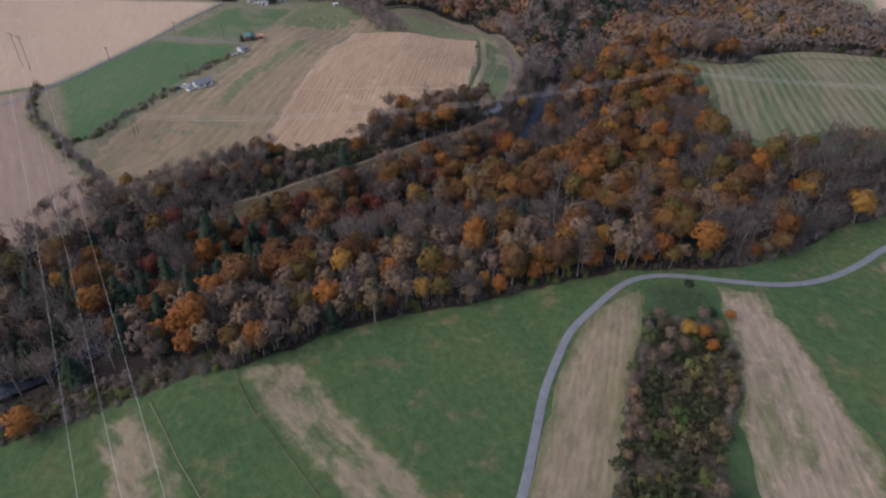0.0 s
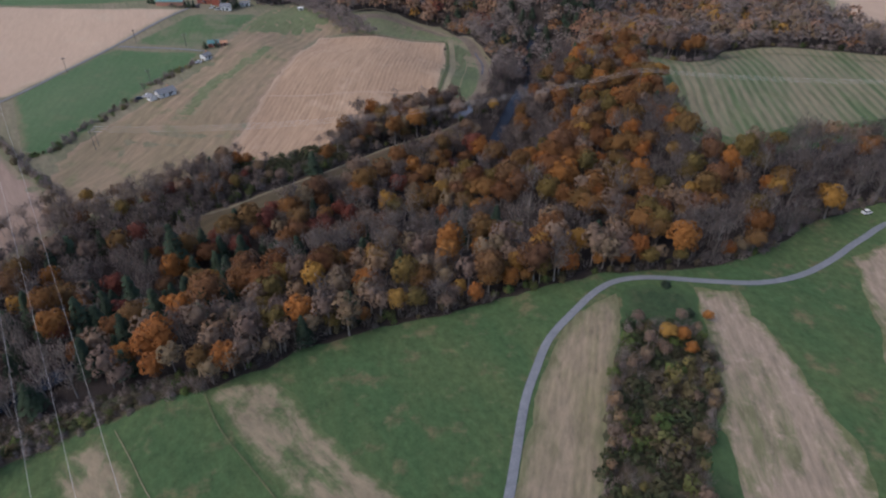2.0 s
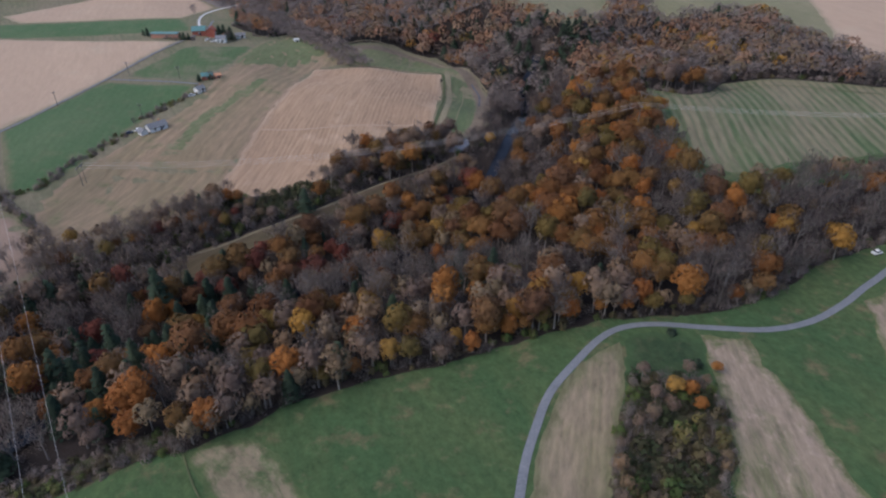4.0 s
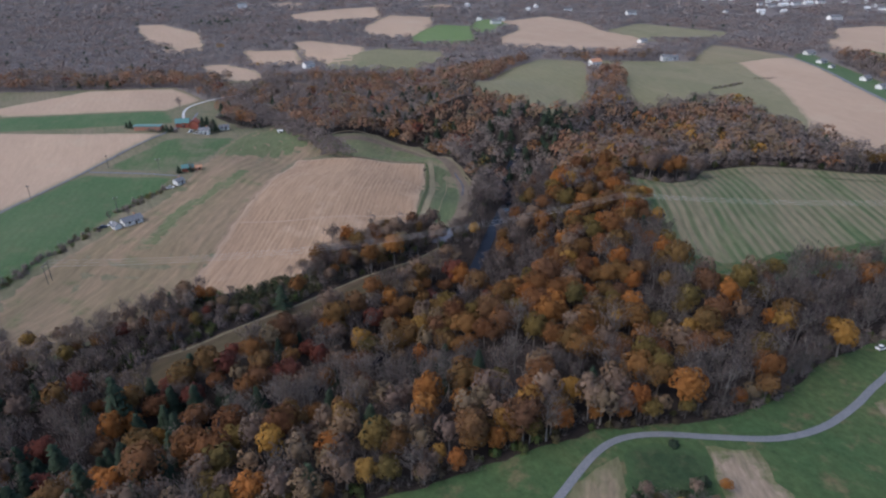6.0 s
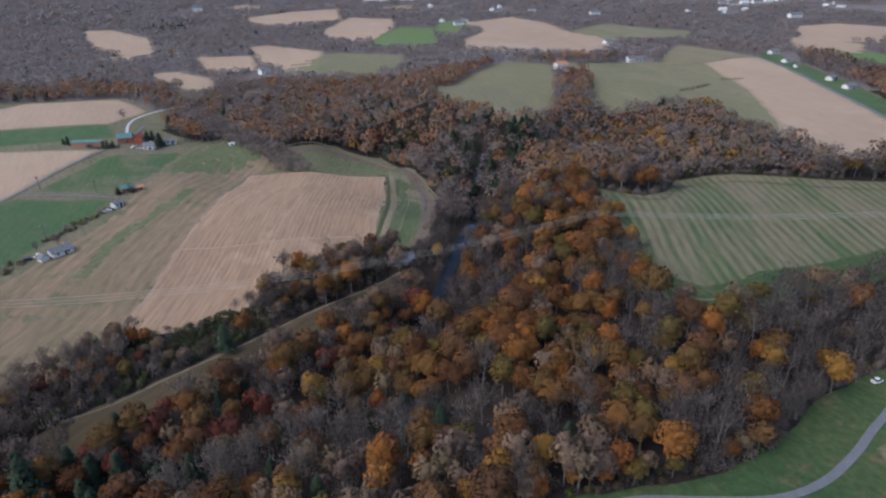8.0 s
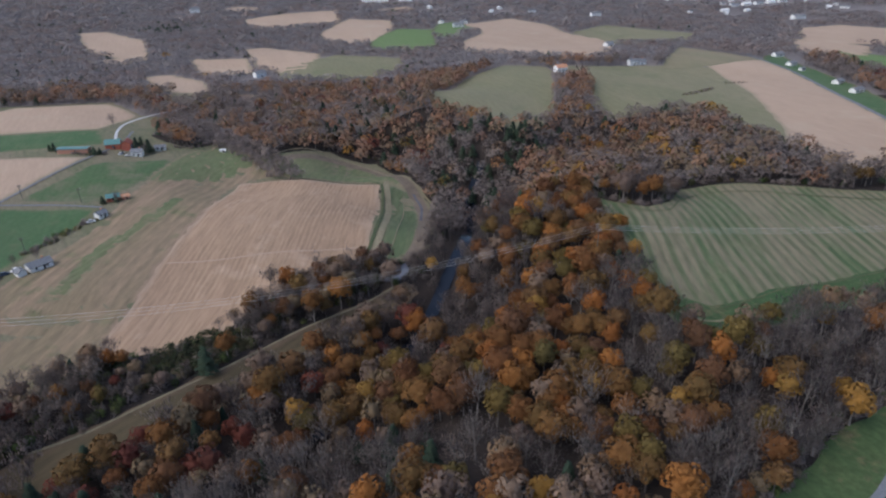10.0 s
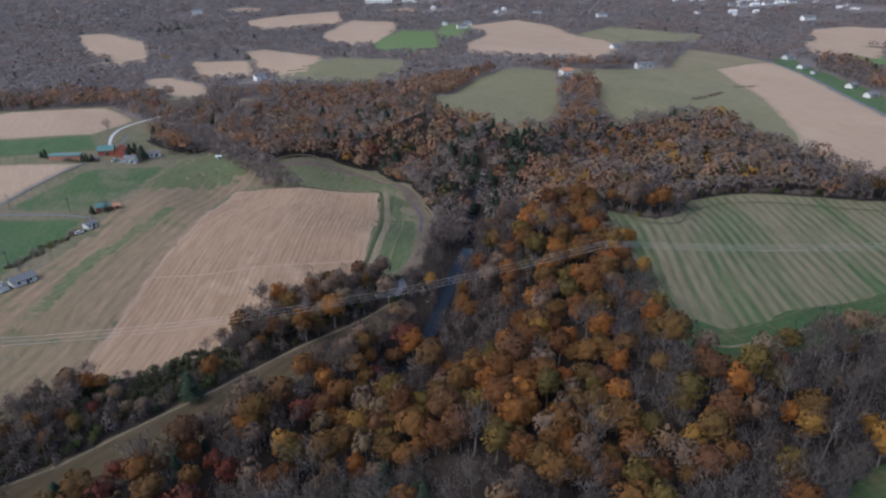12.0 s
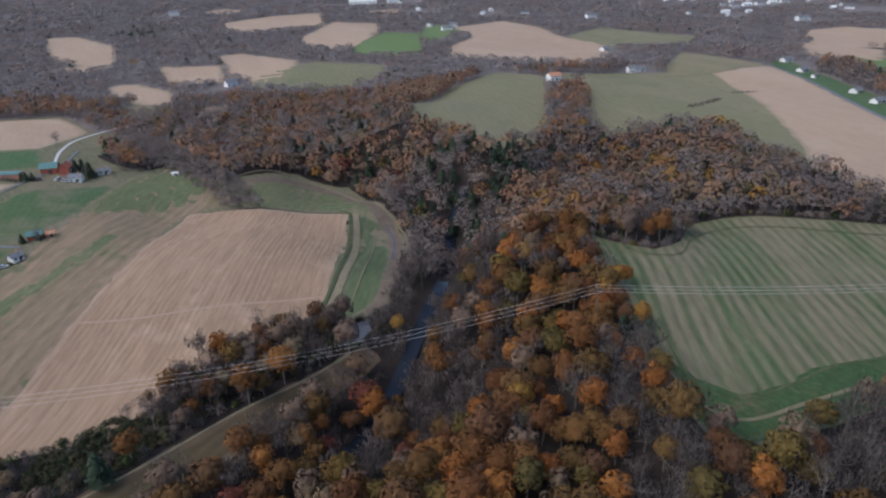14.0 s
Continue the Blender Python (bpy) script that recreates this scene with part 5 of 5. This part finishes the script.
# bushes on the far wood's edges and short hedges on the hill
for x, y in smooth([(107, 365), (113, 344), (131, 326), (145, 335), (164, 363), (184, 365), (212, 355), (250, 342)], 2.4) + smooth([(30, 330), (37, 396), (28, 437), (0, 498), (-36, 508)], 2.6) + smooth([(248, 551), (266, 563), (284, 575)], 1.2) + smooth([(251, 549), (268, 560), (286, 573)], 1.2) + smooth([(306, 594), (326, 594)], 1.0):
    REST.append((("hedge_bush", "hedge_bush", "hedge_bush", "shrub")[int(rng.integers(4))], int(rng.integers(3)), x + rng.uniform(-1, 1), y + rng.uniform(0.5, 3), land_at(x, y), rng.uniform(0, 6.28), rng.uniform(0.8, 1.4) if y < 520 else rng.uniform(0.35, 0.6), 1.0))


# ---- buildings ----
SIDING = plain_mat("white_siding", (0.72, 0.72, 0.72), (0.8, 0.8, 0.79), 0.6, 0.6, 0.1)
GREY_ROOF = plain_mat("grey_shingles", (0.15, 0.155, 0.17), (0.24, 0.245, 0.26), 0.9, 0.85, 0.3)
BROWN_ROOF = plain_mat("orange_brown_shingles", (0.45, 0.22, 0.13), (0.55, 0.29, 0.18), 0.9, 0.8, 0.3)
TEAL_ROOF = plain_mat("teal_metal_roof", (0.09, 0.2, 0.2), (0.13, 0.25, 0.245), 0.5, 0.45, 0.1)
RED_WALL = plain_mat("red_barn_boards", (0.34, 0.1, 0.07), (0.45, 0.15, 0.1), 0.8, 0.8, 0.3)
ORANGE_WALL = plain_mat("orange_red_steel", (0.4, 0.2, 0.145), (0.47, 0.245, 0.18), 0.5, 0.6, 0.1)
GLASS = plain_mat("dark_window_glass", (0.03, 0.035, 0.04), (0.05, 0.055, 0.06), 1.0, 0.1, 0.0)
TRIM = plain_mat("white_trim", (0.75, 0.75, 0.74), (0.8, 0.8, 0.8), 2.0, 0.5, 0.0)
TIMBER = plain_mat("weathered_pole", (0.1, 0.09, 0.082), (0.17, 0.155, 0.14), 2.0, 0.9, 0.3)
METAL = plain_mat("bright_conductor", (0.5, 0.48, 0.48), (0.6, 0.58, 0.58), 3.0, 0.5, 0.0)
PORCELAIN = plain_mat("grey_porcelain", (0.4, 0.4, 0.42), (0.5, 0.5, 0.52), 3.0, 0.3, 0.0)
CAR_WHITE = plain_mat("white_car_paint", (0.75, 0.75, 0.76), (0.8, 0.8, 0.8), 2.0, 0.3, 0.0)
CAR_BLUE = plain_mat("dark_blue_car_paint", (0.05, 0.07, 0.12), (0.07, 0.09, 0.15), 2.0, 0.3, 0.0)
RUBBER = plain_mat("black_rubber", (0.02, 0.02, 0.02), (0.03, 0.03, 0.03), 4.0, 0.8, 0.1)


def part(name, bm, material, parent, label=""):
    """Links a bmesh as one mesh object under a thing or a part."""
    me = bpy.data.meshes.new(name)
    bmesh.ops.recalc_face_normals(bm, faces=bm.faces)
    bm.to_mesh(me)
    bm.free()
    me.materials.append(material)
    ob = new(name, me)
    ob.parent = parent
    if label:
        ob["label"] = label
    return ob


def box(x0, x1, y0, y1, z0, z1, bevel=0.0):
    bm = bmesh.new()
    bmesh.ops.create_cube(bm, size=1, matrix=Matrix.Translation(((x0 + x1) / 2, (y0 + y1) / 2, (z0 + z1) / 2)) @ Matrix.Diagonal((x1 - x0, y1 - y0, z1 - z0, 1)))
    if bevel:
        bmesh.ops.bevel(bm, geom=bm.edges, offset=bevel, segments=2, affect="EDGES")
    return bm


def prism(profile, x0, x1):
    """A y-z outline drawn out along x."""
    bm = bmesh.new()
    a = [bm.verts.new((x0, y, z)) for y, z in profile]
    b = [bm.verts.new((x1, y, z)) for y, z in profile]
    bm.faces.new(a[::-1])
    bm.faces.new(b)
    for i in range(len(a)):
        j = (i + 1) % len(a)
        bm.faces.new((a[i], a[j], b[j], b[i]))
    return bm


def house(name, x, y, turn, length, width, height, wall, roof, label, category="house", windows=3, pitch=0.42, chimney=True, big_door=False):
    root = new(name)
    root.matrix_basis = pose(x, y, land_at(x, y) + 0.15, 0, 0, turn)
    L, W, H = length / 2, width / 2, height
    rise = W * pitch * 1.4
    part("wall", prism([(-W, -1.2), (W, -1.2), (W, H), (0, H + rise), (-W, H)], -L, L), wall, root)
    over, th = 0.5, 0.22
    k = rise / W
    for s in (-1, 1):
        part("roof_slope", prism([(0, H + rise + 0.04), (s * (W + over), H - over * k + 0.04), (s * (W + over), H - over * k + 0.04 + th), (0, H + rise + 0.04 + th)], -L - over, L + over), roof, root)
    storeys = (1.0,) if H < 4.4 else (1.0, 3.4)
    for s in (-1, 1):
        for z0 in storeys:
            for i in range(windows):
                wx = -L + (i + 0.5) * length / windows
                win = part("window", box(wx - 0.62, wx + 0.62, s * W - 0.05, s * W + 0.05, z0 - 0.08, z0 + 1.3), TRIM, root)
                part("pane", box(wx - 0.52, wx + 0.52, s * W - 0.07, s * W + 0.07, z0, z0 + 1.2), GLASS, win)
    if big_door:
        part("barn_door", box(-1.9, 1.9, -W - 0.06, -W + 0.05, -0.1, min(3.2, H - 0.2)), TRIM, root, "white sliding barn door")
    else:
        part("door", box(L * 0.12, L * 0.12 + 1.0, -W - 0.06, -W + 0.05, -0.1, 2.0), GLASS, root, "dark front door")
    if chimney:
        part("chimney", box(L * 0.4, L * 0.4 + 0.7, 0.2, 0.9, H, H + rise + 1.0), BROWN_ROOF, root, "brick chimney")
    return tagged(root, label, category)


roofs = [GREY_ROOF, GREY_ROOF, GREY_ROOF, GREY_ROOF, BROWN_ROOF, GREY_ROOF, GREY_ROOF, GREY_ROOF]
labels = ["long white ranch house with grey roof beside the pasture", "small white house at the end of a side road", "white two-storey farmhouse with grey roof", "white outbuilding of the farmstead", "white house with orange-brown roof on the hill", "tall white house on the hill meadow", "low white house with grey roof on the hill meadow", "white house at the wood behind the hill"]
for (hx, hy, ht, hl, hw, hh), hr, hlab in zip(WHITE_HOUSES, roofs, labels):
    house("house", hx, hy, ht, hl, hw, hh, SIDING, hr, hlab, windows=max(2, int(hl / 3.2)))
for hx, hy, ht, hl, hw, hh in HILL_HOUSES:
    house("house", hx, hy, ht, hl, hw, hh, SIDING, GREY_ROOF, "white country house with grey roof in the distance", windows=max(2, int(hl / 4)), chimney=False)
town_kit = [house("house", *TOWN[0], SIDING, SIDING, "long white farm building far off", windows=6, chimney=False)]
for k, (hx, hy, ht, hl, hw, hh) in enumerate(TOWN[1:]):
    house("house", hx, hy, ht, hl, hw, hh, SIDING, GREY_ROOF if k % 2 else SIDING, "pale house of the far town", windows=2, chimney=False)
# the ranch house has a wing
house("garage", -158.5, 308.5, 140, 4.0, 3.6, 2.1, SIDING, GREY_ROOF, "white garage with grey roof by the ranch house", "garage", 1, chimney=False)
# the farmstead
house("shed", -206, 478, -4, 20.0, 5.5, 3.2, ORANGE_WALL, TEAL_ROOF, "long orange-red steel shed with a low teal roof", "shed", 0, 0.1, False, False)
house("barn", -184, 488, 10, 9.5, 7.0, 3.6, RED_WALL, TEAL_ROOF, "barn with teal metal roof and red walls", "barn", 1, 0.5, False, False)
house("barn", -175, 488, 95, 7.0, 6.0, 4.6, RED_WALL, RED_WALL, "tall red wooden barn of the farmstead", "barn", 2, 0.6, False, True)
house("shed", -151, 396, 20, 6.5, 5.0, 2.6, RED_WALL, TEAL_ROOF, "reddish shed with a teal roof by the side road", "shed", 1, 0.4, False, False)
house("shed", -145, 398, 20, 3.8, 3.0, 2.0, ORANGE_WALL, BROWN_ROOF, "small orange shed with brown roof", "shed", 1, 0.4, False, False)
house("run_in_shed", -113, 495, 10, 3.6, 2.4, 1.9, SIDING, SIDING, "small white animal shelter on the hay field", "shelter", 1, 0.2, False, False)
for ex, ey, es in ((-190, 471, 0.55), (-187, 472, 0.5), (-193, 472, 0.45), (-170, 490, 0.85), (-167, 492, 0.9), (-160, 485, 0.95), (-161, 488, 0.8), (-221, 482, 0.6), (-154, 390, 0.4), (-148, 393, 0.4), (-225, 484, 0.45), (-155, 391, 0.45)):
    place_tree("pine_tree", 0, ex, ey, ex, es * 1.15, 0.72, "small dark evergreen beside the farm buildings")
for ex, ey, es in ((-147, 391, 0.5), (-160, 480, 0.6), (-148, 500, 0.8), (-140, 505, 0.7), (-210, 555, 0.75), (-145, 510, 0.8), (-152, 506, 0.75), (-166, 318, 0.4), (-158, 322, 0.4)):
    place_tree("bare_tree", 1, ex, ey, ex, es, 1.0)


def car(x, y, turn, paint, label, long=4.4):
    root = new("car")
    root.matrix_basis = pose(x, y, land_at(x, y) + 0.2, 0, 0, turn)
    part("body", box(-long / 2, long / 2, -0.9, 0.9, 0.35, 0.95, 0.12), paint, root)
    part("cabin", prism([(-0.8, 0.95), (0.8, 0.95), (0.65, 1.5), (-0.65, 1.5)], -long * 0.3, long * 0.25), GLASS, root)
    part("roof", box(-long * 0.24, long * 0.18, -0.62, 0.62, 1.5, 1.56, 0.02), paint, root)
    for wx in (-long * 0.32, long * 0.32):
        for wy in (-0.85, 0.85):
            bm = bmesh.new()
            bmesh.ops.create_cone(bm, cap_ends=True, segments=12, radius1=0.34, radius2=0.34, depth=0.24, matrix=Matrix.Translation((wx, wy, 0.34)) @ Matrix.Rotation(math.pi / 2, 4, "X"))
            part("wheel", bm, RUBBER, root)
    return tagged(root, label, "car")


car(-166, 309, 40, CAR_BLUE, "dark blue car parked by the ranch house")
car(-163, 313, 70, CAR_WHITE, "white car parked by the ranch house")
car(-152, 367, 30, CAR_WHITE, "white car parked by the small house")
car(-170, 474, 10, CAR_WHITE, "white car parked in the farmyard")
car(-175, 476, 80, CAR_WHITE, "white van parked in the farmyard", 5.2)
car(147, 174.5, 15, CAR_WHITE, "white car parked at the wood's edge", 3.4)


# ---- power lines ----
def pole_part(root, name, p, q, r0, r1, material, sides=8):
    v, f, _ = tube(p, q, r0, r1, sides)
    ob = new(name, mesh_from(name, v, f, [material], shade=True))
    ob.parent = root
    return ob


def utility_pole(x, y, top, turn, arm, legs, label):
    """One or two timber legs, a crossarm, three insulators. Returns the wire places."""
    z = land_at(x, y)
    root = new("utility_pole")
    root.matrix_basis = pose(x, y, z, 0, 0, turn)
    for lx in ((0,) if legs == 1 else (-arm * 0.28, arm * 0.28)):
        pole_part(root, "pole", (lx, 0, -1), (lx, 0, top - z), 0.2, 0.13, TIMBER)
    part("crossarm", box(-arm / 2, arm / 2, -0.12, 0.12, top - z - 1.0, top - z - 0.72), TIMBER, root)
    ends = []
    for ix in (-arm * 0.46, 0, arm * 0.46):
        pole_part(root, "insulator", (ix, 0, top - z - 0.72), (ix, 0, top - z - 0.1), 0.09, 0.06, PORCELAIN)
        m = pose(x, y, z, 0, 0, turn) @ Vector((ix, 0, top - z - 0.1))
        ends.append(m)
    tagged(root, label, "utility pole")
    return ends


def wire(p, q, sag, label, r=0.04):
    pts = []
    for k in range(41):
        t = k / 40
        w = p.lerp(q, t)
        pts.append((w.x, w.y, w.z - sag * 4 * t * (1 - t)))
    side = Vector((p.y - q.y, q.x - p.x, 0)).normalized()
    v = [Vector(c) + d * r for c in pts for d in (side, Vector((0, 0, 1)), -side, Vector((0, 0, -1)))]
    f = [(i * 4 + k, i * 4 + (k + 1) % 4, i * 4 + 4 + (k + 1) % 4, i * 4 + 4 + k) for i in range(40) for k in range(4)]
    return tagged(new("power_line", mesh_from("power_line", v, f, [METAL])), label, "cable", group="overhead wires")


ridge = utility_pole(88, 266, 22.0, 90, 5.0, 1, "tall timber power pole standing in the ridge wood")
west = utility_pole(-166, 257, -0.5, 90, 6.0, 2, "two-legged timber power pole in the hay field")
east = utility_pole(330, 262, 22.0, 90, 5.0, 1, "timber power pole beyond the striped field")
for a, b in zip(ridge, west):
    wire(a, b, 8.5, "thin pale power wire crossing the creek valley")
for a, b in zip(ridge, east):
    wire(a, b, 6.0, "thin pale power wire over the striped field")
far_end = [Vector((x, 330, 16)) for x in (-272.0, -263.0, -254.0)]
near_end = [Vector((x, -160, 26)) for x in (66.0, 75.0, 84.0)]
utility_pole(-263, 330, 16.2, -35, 18.0, 2, "two-legged timber transmission pole")
utility_pole(75, -160, 26.2, -35, 18.0, 2, "two-legged timber transmission pole above the meadow")
for a, b in zip(near_end, far_end):
    wire(a, b, 14.0, "thick pale transmission wire over the near wood", 0.03)
for ux, uy, uh in ((-167, 330, 9.5), (-203, 401, 9.0), (-168, 394, 9.0), (-221, 345, 9.0)):
    utility_pole(ux, uy, land_at(ux, uy) + uh, 20, 2.2, 1, "small wooden utility pole beside the road")

# ---- the undergrowth that nobody could count ----
undergrowth = Stuff()
for item in REST:
    undergrowth.tree(*item)
undergrowth.build("undergrowth", "tangle of bare bushes and shrubs below the trees", "undergrowth")
